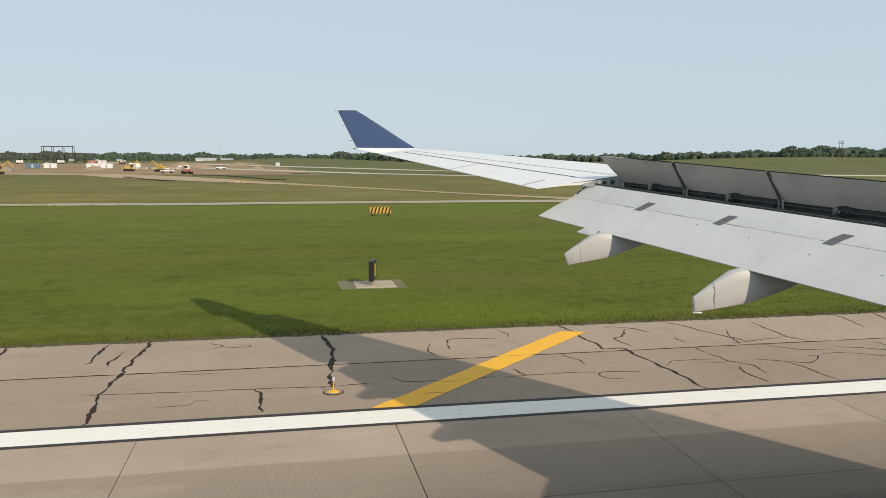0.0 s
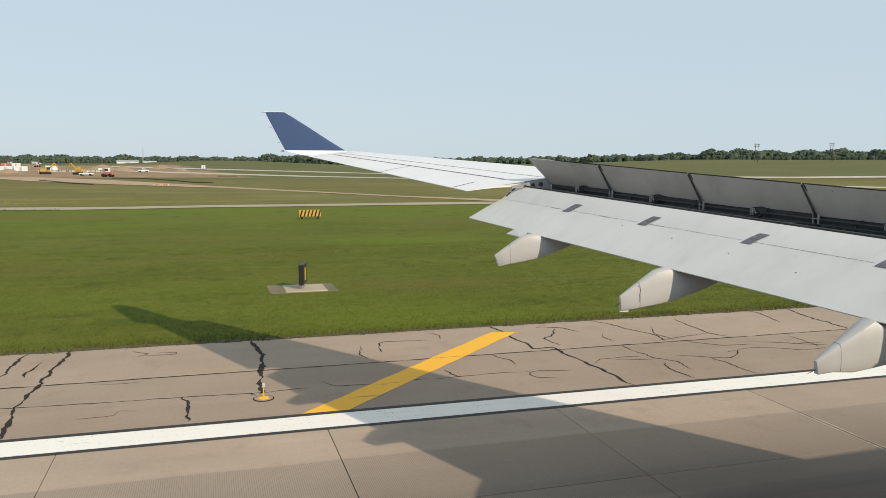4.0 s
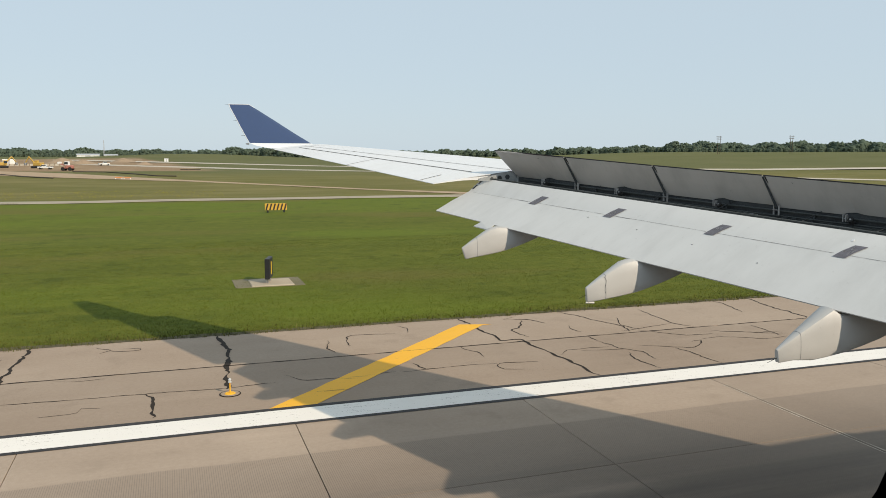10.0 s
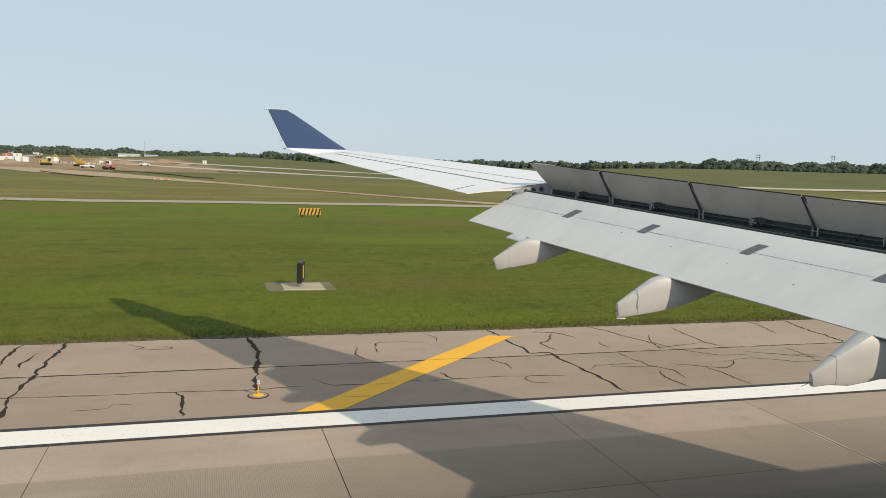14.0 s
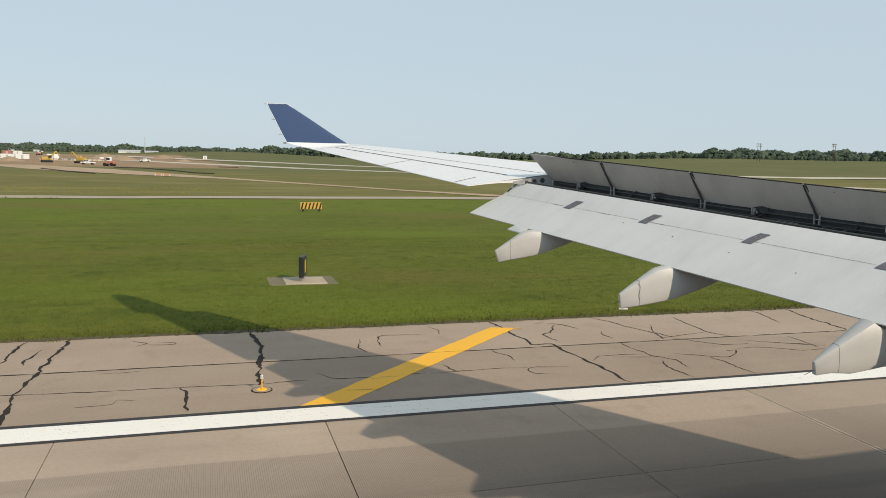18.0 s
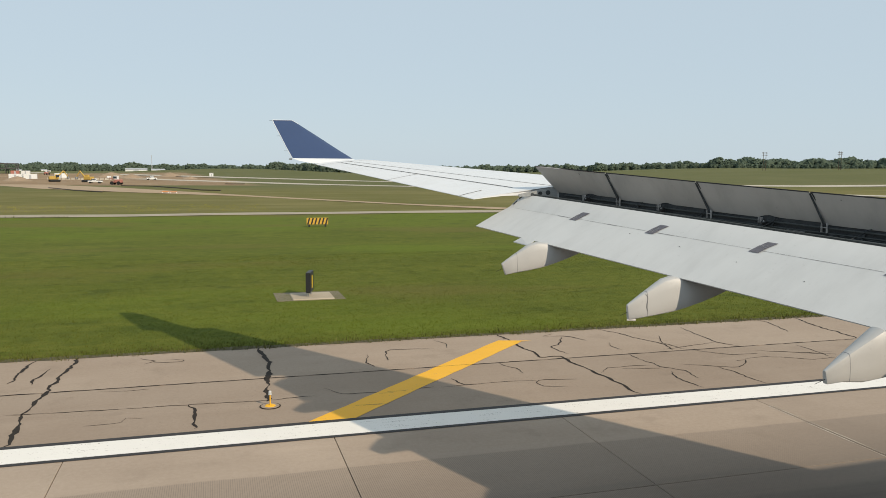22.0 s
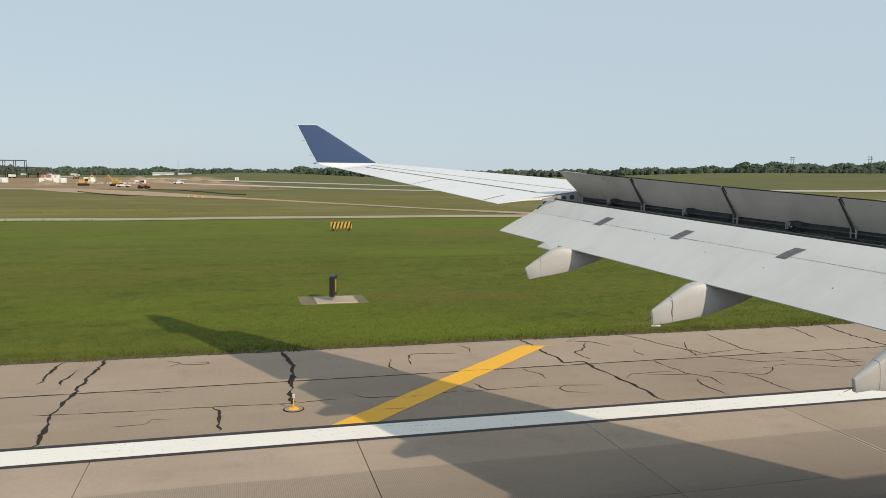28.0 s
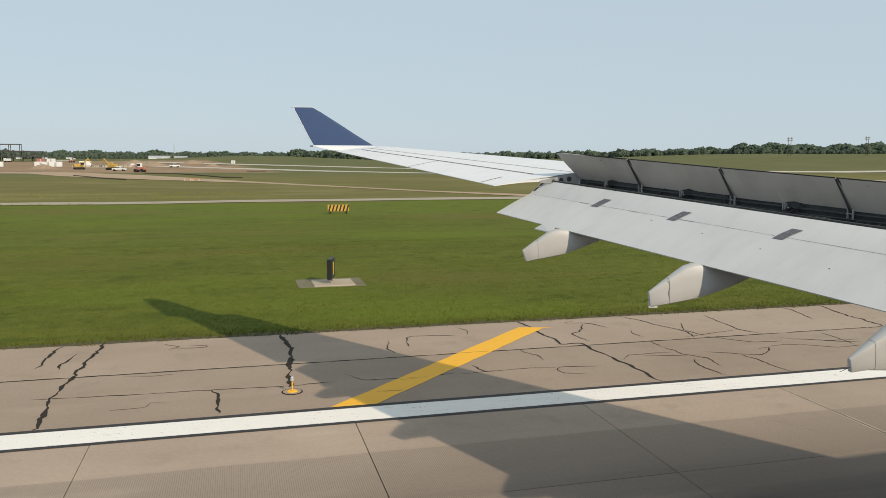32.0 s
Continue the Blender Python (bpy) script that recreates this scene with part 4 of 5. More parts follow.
def fairing(y, tail_x, tail_z, s, label, tail=1.0, keel=0.0, rake=0.03, straight=0.0, cracked=False):
    # dx, top, bottom, half width, all from the top of the tail
    st = [(0.0, 0.0, -0.25 * tail, 0.035), (0.012, 0.010, -0.255 * tail, 0.042), (0.25, 0.168, -0.22 * tail, 0.084), (0.55, 0.355, -0.175, 0.134), (0.66, 0.418, -0.155, 0.154), (0.84, 0.460, -0.12, 0.182), (1.0, 0.45, -0.08, 0.205), (1.3, 0.50, 0.01, 0.222), (1.6, 0.60, 0.12, 0.245), (2.1, 0.77, 0.32, 0.25), (2.8, 0.86, 0.52, 0.22), (3.5, 0.88, 0.66, 0.18)]
    rings = []
    for dx, top, bot, hw in st:
        if dx > 0.5:
            bot += (min(0.5, -0.17 + 0.12 * max(0, dx - 1.6)) - bot) * keel
        if dx < 0.9:
            top += (0.70 * dx - 0.06 * dx * dx - top) * straight
        c, hh = (top + bot) / 2, (top - bot) / 2
        back = max(0.0, 1 - dx / 0.3)
        rings.append([(tail_x + dx * s + rake * back * (1 - b) / 2, y + a * hw * s, tail_z + (c + b * hh) * s) for a, b in SECTION])
    ob = loft("flap_fairing", rings, FAIRING, airliner, label, angle=32)
    # joint ring near the tail, and a wick
    cut = []
    t = 0.27
    for dt in (0.0, 0.022):
        ctr = Vector((0, y, tail_z + 0.015 * s))
        rg = []
        for p, q in zip(rings[2], rings[3]):
            v = Vector(p).lerp(Vector(q), t + dt)
            rg.append((v.x, ctr.y + (v.y - ctr.y) * 1.012, ctr.z + (v.z - ctr.z) * 1.010))
        cut.append(rg)
    loft("joint_ring", cut, SEAM, ob, closed=True, caps=False)
    if cracked:
        pts = [Vector(rings[2][i]).lerp(Vector(rings[3][i]), k) for i, k in ((-2, 0.20), (-3, 0.24), (-4, 0.30), (-5, 0.22), (-6, 0.26))]
        line_pts = []
        for k, p in enumerate(pts[:-1]):
            line_pts += [p, p.lerp(pts[k + 1], 0.5) + Vector((0.012 if k % 2 else -0.01, -0.003, 0))]
        for p, q in zip(line_pts, line_pts[1:]):
            part("tail_crack", rod(p, q, 0.004, None, 5), BAY_SHADE_DARK, ob, "dark crack along the tail joint")
    part("static_wick", rod((tail_x + 0.02, y, tail_z - 0.12 * s), (tail_x - 0.11, y + 0.05, tail_z - 0.19 * s), 0.006, 0.003, 5), RUBBER, ob)
    return ob


fairing(16.3, 6.11, 4.50, 1.0, "pale grey pointed flap track fairing", rake=0.09)
f2 = fairing(13.0, 7.39, 4.07, 1.12, "pale grey flap track fairing with a cracked tail joint", cracked=True)
fairing(9.45, 8.71, 3.62, 1.12, "pale grey flap track fairing", 0.72, 0.2, straight=1.0)
part("tail_spout", rod((7.39, 12.98, 3.785), (7.56, 12.97, 3.78), 0.014, 0.022, 8), FAIRING, f2, "bent metal drain spout")

# engine, pylon, body and gear, which stand behind and beside the window
nac = []
for x, r in ((23.4, 1.3), (23.7, 1.45), (23.0, 1.66), (21.0, 1.75), (18.7, 1.72), (17.4, 1.55), (16.8, 1.2), (16.5, 0.7)):
    nac.append([(x, 7.4 + r * math.cos(2 * math.pi * k / 28), 2.85 + r * math.sin(2 * math.pi * k / 28)) for k in range(28)])
engine = loft("engine", nac, CABIN, airliner, "white engine nacelle under the wing")
loft("pylon", [[(22.5, 7.25, 4.3), (22.5, 7.55, 4.3), (21.0, 7.55, 5.0), (21.0, 7.25, 5.0)], [(16.8, 7.3, 3.6), (16.8, 7.5, 3.6), (16.8, 7.5, 4.9), (16.8, 7.3, 4.9)]], CABIN, airliner, smooth=False)

# fuselage, with one window opening in front of the eye
HULL = [(-30, 0.35, 1.6), (-26, 0.9, 1.3), (-18, 1.9, 0.7), (-10, 2.6, 0.2), (-6, 2.8, 0), (-0.2, 2.8, 0), (0.35, 2.8, 0), (30, 2.8, 0), (34, 2.5, -0.1), (37, 1.8, -0.4), (38.6, 0.9, -0.7), (39.2, 0.15, -0.9)]
hv, hf, HN = [], [], 40
for x, r, dz in HULL:
    hv += [(x, -2.4 + r * math.cos(2 * math.pi * k / HN), 5.55 + dz + r * math.sin(2 * math.pi * k / HN)) for k in range(HN)]
for i in range(len(HULL) - 1):
    for k in range(HN):
        if not (i == 5 and 1 <= k < 4):
            hf.append((i * HN + k, i * HN + (k + 1) % HN, (i + 1) * HN + (k + 1) % HN, (i + 1) * HN + k))
hf += [tuple(range(HN)), tuple(range((len(HULL) - 1) * HN, len(HULL) * HN))]
hull = raw("fuselage", hv, hf, CABIN, airliner, "plain white round fuselage", True)


def pane_point(a, b):
    """Where the sight line with slopes a (forward) and b (up) meets the cabin wall."""
    d = 0.1135 / (1 + 0.414 * b)
    return EYE + Vector((a, 1, b)) * d


hole, rim = [], []
for cx, cz, q in ((0.887, 0.22, 0), (-0.22, 0.22, 1), (-0.22, -0.405, 2), (0.887, -0.405, 3)):
    for i in range(9):
        ang = math.pi / 2 * (q + i / 8)
        hole.append(pane_point(cx + 0.33 * math.cos(ang), cz + 0.33 * math.sin(ang)))
for p in hole:
    # pushed out to the edge of the gap in the hull
    dx, dz = p.x - 0.075, p.z - 6.6
    k = min((0.275 if dx > 0 else 0.275) / max(abs(dx), 1e-6), (0.596 if dz > 0 else 0.612) / max(abs(dz), 1e-6))
    z = 6.6 + dz * k
    rim.append(Vector((0.075 + dx * k, 0.3655 - (z - 5.988) * 0.414, z)))
n = len(hole)
outp = [EYE + (p - EYE) * 1.16 for p in hole]
raw("window_bezel", hole + rim + outp, [(i, (i + 1) % n, n + (i + 1) % n, n + i) for i in range(n)] + [(i, 2 * n + i, 2 * n + (i + 1) % n, (i + 1) % n) for i in range(n)], BEZEL, hull, "dark grey cabin window surround")
TYRE = -0.733 + 0.66         # axle height over the ground, in the airliner's own measure
for gy0, gx0 in ((2.6, 12.6), (-7.4, 12.6), (-2.4, 34.0)):
    leg = part("gear_leg", rod((gx0, gy0, TYRE), (gx0, gy0 * 0.8 - 0.48, 3.9), 0.17, 0.22, 12), STEEL, airliner)
    for ox in ((-0.75, 0.75) if gx0 < 20 else (0.0,)):
        for oy in (-0.5, 0.5):
            part("wheel", rod((gx0 + ox, gy0 + oy - 0.22, TYRE), (gx0 + ox, gy0 + oy + 0.22, TYRE), 0.66, None, 28), RUBBER, leg, "black tyre")
    part("bogie", rod((gx0 - 0.85, gy0, TYRE), (gx0 + 0.85, gy0, TYRE), 0.12, None, 10), STEEL, leg)

# ---- grass blades near the pavement ----
def tufts(name, count, x0, x1, y0, y1, h0, h1, material, seed, bias=1.0, spread=0.05, wander=0.0):
    r = np.random.default_rng(seed)
    x = r.uniform(x0, x1, count)
    y = y0 + (y1 - y0) * r.uniform(0, 1, count) ** bias
    if wander:
        y += wander * np.array([noise.noise((a * 0.9, 3.1, 0)) + 0.6 * noise.noise((a * 3.7, 8.1, 0)) for a in x])
    n = 3
    vs = np.zeros((count, n * 3, 3))
    h = r.uniform(h0, h1, count)
    for k in range(n):
        a = r.uniform(0, 2 * math.pi, count)
        lean = r.uniform(0.2, 0.7, count) * h
        w = h * r.uniform(0.10, 0.2, count)
        bx, by = x + r.normal(0, spread, count), y + r.normal(0, spread, count)
        ca, sa = np.cos(a), np.sin(a)
        vs[:, 3 * k] = np.stack([bx - sa * w, by + ca * w, np.full(count, -0.012)], 1)
        vs[:, 3 * k + 1] = np.stack([bx + sa * w, by - ca * w, np.full(count, -0.03)], 1)
        vs[:, 3 * k + 2] = np.stack([bx + ca * lean, by + sa * lean, h], 1)
    z = np.array([max(0, terrain(a, b)) for a, b in zip(x, y)])
    vs[:, :, 2] += z[:, None]
    me = bpy.data.meshes.new(name)
    m = count * n
    me.vertices.add(m * 3)
    me.vertices.foreach_set("co", vs.reshape(-1))
    me.loops.add(m * 3)
    me.loops.foreach_set("vertex_index", np.arange(m * 3))
    me.polygons.add(m)
    me.polygons.foreach_set("loop_start", np.arange(0, m * 3, 3))
    me.update(calc_edges=True)
    me.validate()
    me.materials.append(material)
    return new(name, me)


g1 = tufts("grass", 120000, -24, 62, EDGE + 0.1, 60, 0.025, 0.07, GRASS, 3, 1.6)
tagged(g1, "short mown green grass beside the runway", "grass", kind="stuff")
g2 = tufts("grass_fringe", 11000, -40, 80, EDGE - 0.10, EDGE + 1.1, 0.02, 0.10, DRYGRASS, 5, 2.2, 0.07, 0.30)
tagged(g2, "ragged taller grass along the pavement edge", "grass", kind="stuff")


g5 = tufts("edge_clumps", 420, -40, 80, EDGE - 0.1, EDGE + 0.5, 0.08, 0.2, DRYGRASS, 15, 1.5, 0.10, 0.1)
tagged(g5, "odd taller grass clumps at the pavement edge", "grass", kind="stuff")
g3 = tufts("weeds", 600, -30, 62, EDGE + 0.4, 85, 0.04, 0.10, WEED, 8, 1.3, 0.16)
tagged(g3, "scattered darker weed clumps in the mown grass", "weeds", kind="stuff")
g4 = tufts("wild_flowers", 1500, -70, 8, 121, 145, 0.08, 0.2, FLOWER, 9, 1.0, 0.25)
tagged(g4, "patches of small yellow wild flowers beyond the service road", "flowers", kind="stuff")


g6 = tufts("road_weeds", 260, -62, -18, 109.8, 111.2, 0.08, 0.28, WEED, 19, 1.0, 0.4)
tagged(g6, "dark weed clumps along the edge of the service road", "weeds", kind="stuff")
# a ragged strip of bare dark soil where the turf meets the pavement
SOIL = plain("dark_soil", (0.10, 0.085, 0.045), 0.95, 0, 0.4, 5)
sv, sx0 = [], np.arange(-60, 110, 0.3)
for x in sx0:
    sv += [(x, EDGE - 0.10 - 0.12 * abs(noise.noise((x * 0.8, 1, 4))) - 0.06 * abs(noise.noise((x * 4, 2, 4))), 0.008), (x, EDGE + 0.25 + 0.2 * noise.noise((x * 0.7, 5, 4)), 0.016)]
soil_edge = raw("soil_edge", sv, [(2 * i, 2 * i + 2, 2 * i + 3, 2 * i + 1) for i in range(len(sx0) - 1)], SOIL)
tagged(soil_edge, "ragged strip of dark soil along the pavement edge", "soil", kind="structure")


# ---- far woods: many small clumps to a crown ----
def woods(name, specs, label):
    bv = np.array([(1, 0, 0), (-1, 0, 0), (0, 1, 0), (0, -1, 0), (0, 0, 1), (0, 0, -1)], float)
    bf = np.array([(0, 2, 4), (2, 1, 4), (1, 3, 4), (3, 0, 4), (2, 0, 5), (1, 2, 5), (3, 1, 5), (0, 3, 5)])
    r = np.random.default_rng(21)
    allv, allf, base = [], [], 0
    # clumps tipped every way, so that no point stands up
    tips = [np.linalg.qr(r.normal(size=(3, 3)))[0] for _ in range(40)]
    for x, y, z, h, wd in specs:
        k = r.integers(24, 34)
        for t, q in ((0.10, 0.80), (0.34, 0.82), (0.58, 0.66)):
            allv.append(bv @ tips[r.integers(40)] * (1 + r.normal(0, 0.1, (len(bv), 1))) * wd * q * np.array([1, 1, 0.9]) + np.array([x, y, z + h * t]))
            allf.append(bf + base)
            base += len(bv)
        for i in range(k):
            t = r.uniform(0.06, 1.0)
            ang = r.uniform(0, 2 * math.pi)
            rad = wd * (0.78 * math.sqrt(max(0.0, 1 - ((t - 0.42) / 0.60) ** 2)) + 0.05) * r.uniform(0.7, 1.0)
            s = wd * r.uniform(0.11, 0.21)
            jit = 1 + r.normal(0, 0.15, (len(bv), 1))
            v = bv @ tips[r.integers(40)] * jit * s * np.array([1, 1, r.uniform(0.7, 1.05)]) + np.array([x + rad * math.cos(ang), y + rad * math.sin(ang), z + h * t * 0.88])
            allv.append(v)
            allf.append(bf + base)
            base += len(bv)
    v, f = np.concatenate(allv), np.concatenate(allf)
    me = bpy.data.meshes.new(name)
    me.vertices.add(len(v))
    me.vertices.foreach_set("co", v.reshape(-1))
    me.loops.add(len(f) * 3)
    me.loops.foreach_set("vertex_index", f.reshape(-1))
    me.polygons.add(len(f))
    me.polygons.foreach_set("loop_start", np.arange(0, len(f) * 3, 3))
    me.polygons.foreach_set("use_smooth", np.ones(len(f), dtype=bool))
    me.update(calc_edges=True)
    me.materials.append(HAZED_LEAVES)
    return tagged(new(name, me), label, "trees", kind="stuff")


def belt(seed, az0, az1, dist, depth_m, count, h0, h1):
    r = random.Random(seed)
    out = []
    for i in range(count):
        az = radians(r.uniform(az0, az1))
        d = dist(math.degrees(az)) + r.uniform(0, depth_m)
        x, y = d * math.sin(az), d * math.cos(az)
        wob = 0.80 + 0.28 * (0.5 + 0.5 * math.sin(math.degrees(az) * 2.3 + seed) * math.sin(math.degrees(az) * 0.9))
        h = r.uniform(h0, h1) * wob * (1.22 if r.random() < 0.12 else 1.0)
        out.append((x, y, terrain(x, y) - 0.5, h, h * r.uniform(0.55, 0.9)))
    return out


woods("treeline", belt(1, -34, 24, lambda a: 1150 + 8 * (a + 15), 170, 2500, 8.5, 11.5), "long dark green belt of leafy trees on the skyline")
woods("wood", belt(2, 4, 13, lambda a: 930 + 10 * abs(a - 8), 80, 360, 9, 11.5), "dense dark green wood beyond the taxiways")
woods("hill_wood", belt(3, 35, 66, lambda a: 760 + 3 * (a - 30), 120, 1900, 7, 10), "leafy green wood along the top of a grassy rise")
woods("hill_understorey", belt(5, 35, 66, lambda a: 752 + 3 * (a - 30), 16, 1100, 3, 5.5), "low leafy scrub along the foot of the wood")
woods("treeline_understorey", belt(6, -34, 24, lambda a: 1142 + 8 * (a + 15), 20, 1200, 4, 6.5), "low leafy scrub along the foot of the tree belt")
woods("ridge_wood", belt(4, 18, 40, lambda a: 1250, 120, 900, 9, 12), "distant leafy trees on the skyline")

# ---- far things ----
WHITE = plain("white_panel", (0.75, 0.75, 0.73), 0.5)
GREYROOF = plain("grey_roof", (0.45, 0.46, 0.47), 0.5)
YELLOWP = plain("machine_yellow", (0.50, 0.32, 0.07), 0.45)
REDP = plain("machine_red", (0.42, 0.17, 0.13), 0.45)
GLASS = plain("dark_glass", (0.03, 0.04, 0.05), 0.1)
ORANGE = plain("barrier_orange", (0.62, 0.22, 0.06), 0.5)
DIRT = plain("spoil_earth", (0.33, 0.24, 0.16), 0.95, 0, 0.25, 0.8)


def hangar(x, y, w, d, h, turn=0):
    t = thing("hangar", "low white metal-clad building far across the airfield", "building", "far buildings", at=(x, y, terrain(x, y)), turn=turn)
    part("wall", box(-w / 2, w / 2, -d / 2, d / 2, 0, h), WHITE, t)
    bm = bmesh.new()
    vs = [bm.verts.new(v) for v in ((-w / 2 - 0.5, -d / 2 - 0.5, h), (w / 2 + 0.5, -d / 2 - 0.5, h), (w / 2 + 0.5, d / 2 + 0.5, h), (-w / 2 - 0.5, d / 2 + 0.5, h), (-w / 2 - 0.5, 0, h + d * 0.12), (w / 2 + 0.5, 0, h + d * 0.12))]
    for f in ((0, 1, 5, 4), (2, 3, 4, 5), (0, 4, 3), (1, 2, 5), (3, 2, 1, 0)):
        bm.faces.new([vs[i] for i in f])
    part("roof", bm, GREYROOF, t)
    part("door", box(-w * 0.12, w * 0.12, -d / 2 - 0.15, -d / 2 - 0.01, 0, h * 0.75), GREYROOF, t)
    return t


hangar(-97, 1105, 26, 14, 2.6)
hangar(-70, 1105, 16, 12, 2.2)
hangar(-205, 1095, 6, 5, 1.7)
hangar(-232, 1090, 5, 5, 1.5)
hangar(-262, 1092, 6, 5, 1.7)
mast = thing("radio_mast", "thin grey lattice radio mast above the trees", "mast", at=(-80, 1130, terrain(-80, 1130)))
bm = bmesh.new()
for k in range(3):
    a = 2 * math.pi * k / 3
    add_rod(bm, (1.1 * math.cos(a), 1.1 * math.sin(a), 0), (0.25 * math.cos(a), 0.25 * math.sin(a), 22), 0.2, 0.13, 6)
part("leg", bm, GREYROOF, mast)
for k in range(10):
    part("brace", rod((-0.9 + 0.05 * k, 0, 2 * k + 1), (0.9 - 0.05 * k, 0, 2 * k + 2.6), 0.08, None, 5), GREYROOF, mast)
shelter = thing("equipment_shelter", "small white equipment shelter on the grass", "shelter", at=(-1.5, 560, terrain(-1.5, 560)))
part("wall", box(-1.3, 1.3, -1.3, 1.3, 0, 2.4, 0.05), WHITE, shelter)
part("roof", box(-1.45, 1.45, -1.45, 1.45, 2.4, 2.6, 0.04), GREYROOF, shelter)
part("door", box(-0.4, 0.4, -1.36, -1.31, 0.05, 2.0), GREYROOF, shelter)


def tracks_of(t, l, w):
    for s in (-1, 1):
        bm = box(-l / 2, l / 2, s * w / 2 - 0.3, s * w / 2 + 0.3, 0.0, 0.9, 0.25)
        part("crawler_track", bm, RUBBER, t, "black crawler track")


def excavator(x, y, turn):
    t = thing("excavator", "yellow crawler excavator on bare earth", "excavator", "construction machines", at=(x, y, terrain(x, y)), turn=turn)
    tracks_of(t, 4.2, 2.6)
    part("body", box(-2.2, 1.2, -1.3, 1.3, 1.0, 2.3, 0.15), YELLOWP, t)
    cab = part("cab", box(0.1, 1.6, -1.3, -0.2, 1.1, 3.1, 0.12), YELLOWP, t)
    part("cab_glass", box(0.3, 1.64, -1.33, -0.3, 1.9, 2.9, 0.05), GLASS, cab)
    part("boom", rod((1.0, 0.2, 1.9), (3.6, 0.2, 4.6), 0.32, 0.26, 8), YELLOWP, t)
    part("arm", rod((3.6, 0.2, 4.6), (5.2, 0.2, 2.2), 0.24, 0.18, 8), YELLOWP, t)
    part("bucket", box(4.8, 5.7, -0.4, 0.8, 1.1, 2.2, 0.2), STEEL, t)
    return t


excavator(-50, 354, 150)
excavator(-64, 362, 20)


def lorry(x, y, turn, paint_m, label):
    t = thing("tipper_lorry", label, "truck", "construction machines", at=(x, y, terrain(x, y)), turn=turn)
    t.scale = (0.66, 0.8, 1.0)
    cab = part("cab", box(2.0, 3.9, -1.15, 1.15, 0.8, 3.0, 0.15), paint_m, t)
    part("windscreen", box(3.6, 3.93, -1.0, 1.0, 1.9, 2.75, 0.03), GLASS, cab)
    bed = bmesh.new()
    add_box(bed, -3.4, 1.8, -1.2, 1.2, 1.0, 2.7, 0.1)
    part("tipper_bed", bed, paint_m, t)
    part("chassis", box(-3.3, 3.7, -0.5, 0.5, 0.6, 1.0), RUBBER, t)
    for wx in (-2.6, -1.4, 2.8):
        for wy in (-1.1, 1.1):
            part("wheel", rod((wx, wy - 0.2, 0.5), (wx, wy + 0.2, 0.5), 0.5, None, 16), RUBBER, t, "black tyre")
    return t


def loader(x, y, turn):
    t = thing("wheel_loader", "red wheel loader with a white cab on the gravel track", "loader", "construction machines", at=(x, y, terrain(x, y)), turn=turn)
    part("body", box(-2.3, 0.2, -0.9, 0.9, 0.7, 1.9, 0.2), REDP, t)
    part("front_frame", box(0.1, 1.6, -0.7, 0.7, 0.6, 1.3, 0.12), REDP, t)
    cab = part("cab", box(-0.9, 0.5, -0.75, 0.75, 1.8, 3.2, 0.12), WHITE, t)
    part("cab_glass", box(-0.8, 0.54, -0.79, 0.79, 2.2, 3.0, 0.04), GLASS, cab)
    part("lift_arm", rod((0.3, 0.55, 1.7), (2.3, 0.55, 2.5), 0.13, 0.11, 8), REDP, t)
    part("lift_arm", rod((0.3, -0.55, 1.7), (2.3, -0.55, 2.5), 0.13, 0.11, 8), REDP, t)
    part("bucket", box(2.1, 2.9, -1.1, 1.1, 2.2, 3.1, 0.2), WHITE, t)
    for wx in (-1.5, 1.0):
        for wy in (-0.95, 0.95):
            part("wheel", rod((wx, wy - 0.25, 0.62), (wx, wy + 0.25, 0.62), 0.62, None, 18), RUBBER, t, "black tyre")
    return t


loader(-34, 306, 160)
lorry(-190, 640, 10, WHITE, "white lorry at the edge of the building site")
lorry(-165, 655, 170, WHITE, "white lorry at the edge of the building site")
for x, y, s in ((-140, 420, 1.0), (-118, 372, 0.7), (-170, 470, 1.3), (-210, 520, 1.5), (-44, 470, 0.8), (-60, 520, 1.0), (-28, 560, 0.9), (-84, 390, 0.6), (-12, 440, 0.5)):
    r = random.Random(int(x))
    vs, fs, n = [(0, 0, 3.2 * s)], [], 16
    for k, rad in enumerate((2.2, 4.2, 6.6)):
        for j in range(n):
            a = 2 * math.pi * j / n
            q = rad * s * r.uniform(0.85, 1.15)
            vs.append((q * math.cos(a) * 1.5, q * math.sin(a), max(-0.1, (2.3, 1.1, -0.1)[k] * s * r.uniform(0.85, 1.1) if k < 2 else -0.1)))
    for j in range(n):
        fs.append((0, 1 + j, 1 + (j + 1) % n))
        for k in range(2):
            a, b = 1 + k * n + j, 1 + k * n + (j + 1) % n
            fs.append((a, a + n, b + n, b))
    ob = raw("earth_mound", vs, fs, DIRT, smooth=True)
    ob.location = (x, y, terrain(x, y))
    tagged(ob, "heap of tan excavated earth", "earth heap", "spoil heaps")
# half-built steel frame, site containers and barrier blocks on the dug-over ground
DARKSTEEL = plain("dark_red_primer_steel", (0.055, 0.050, 0.050), 0.6, 0, 0.3, 0.5)


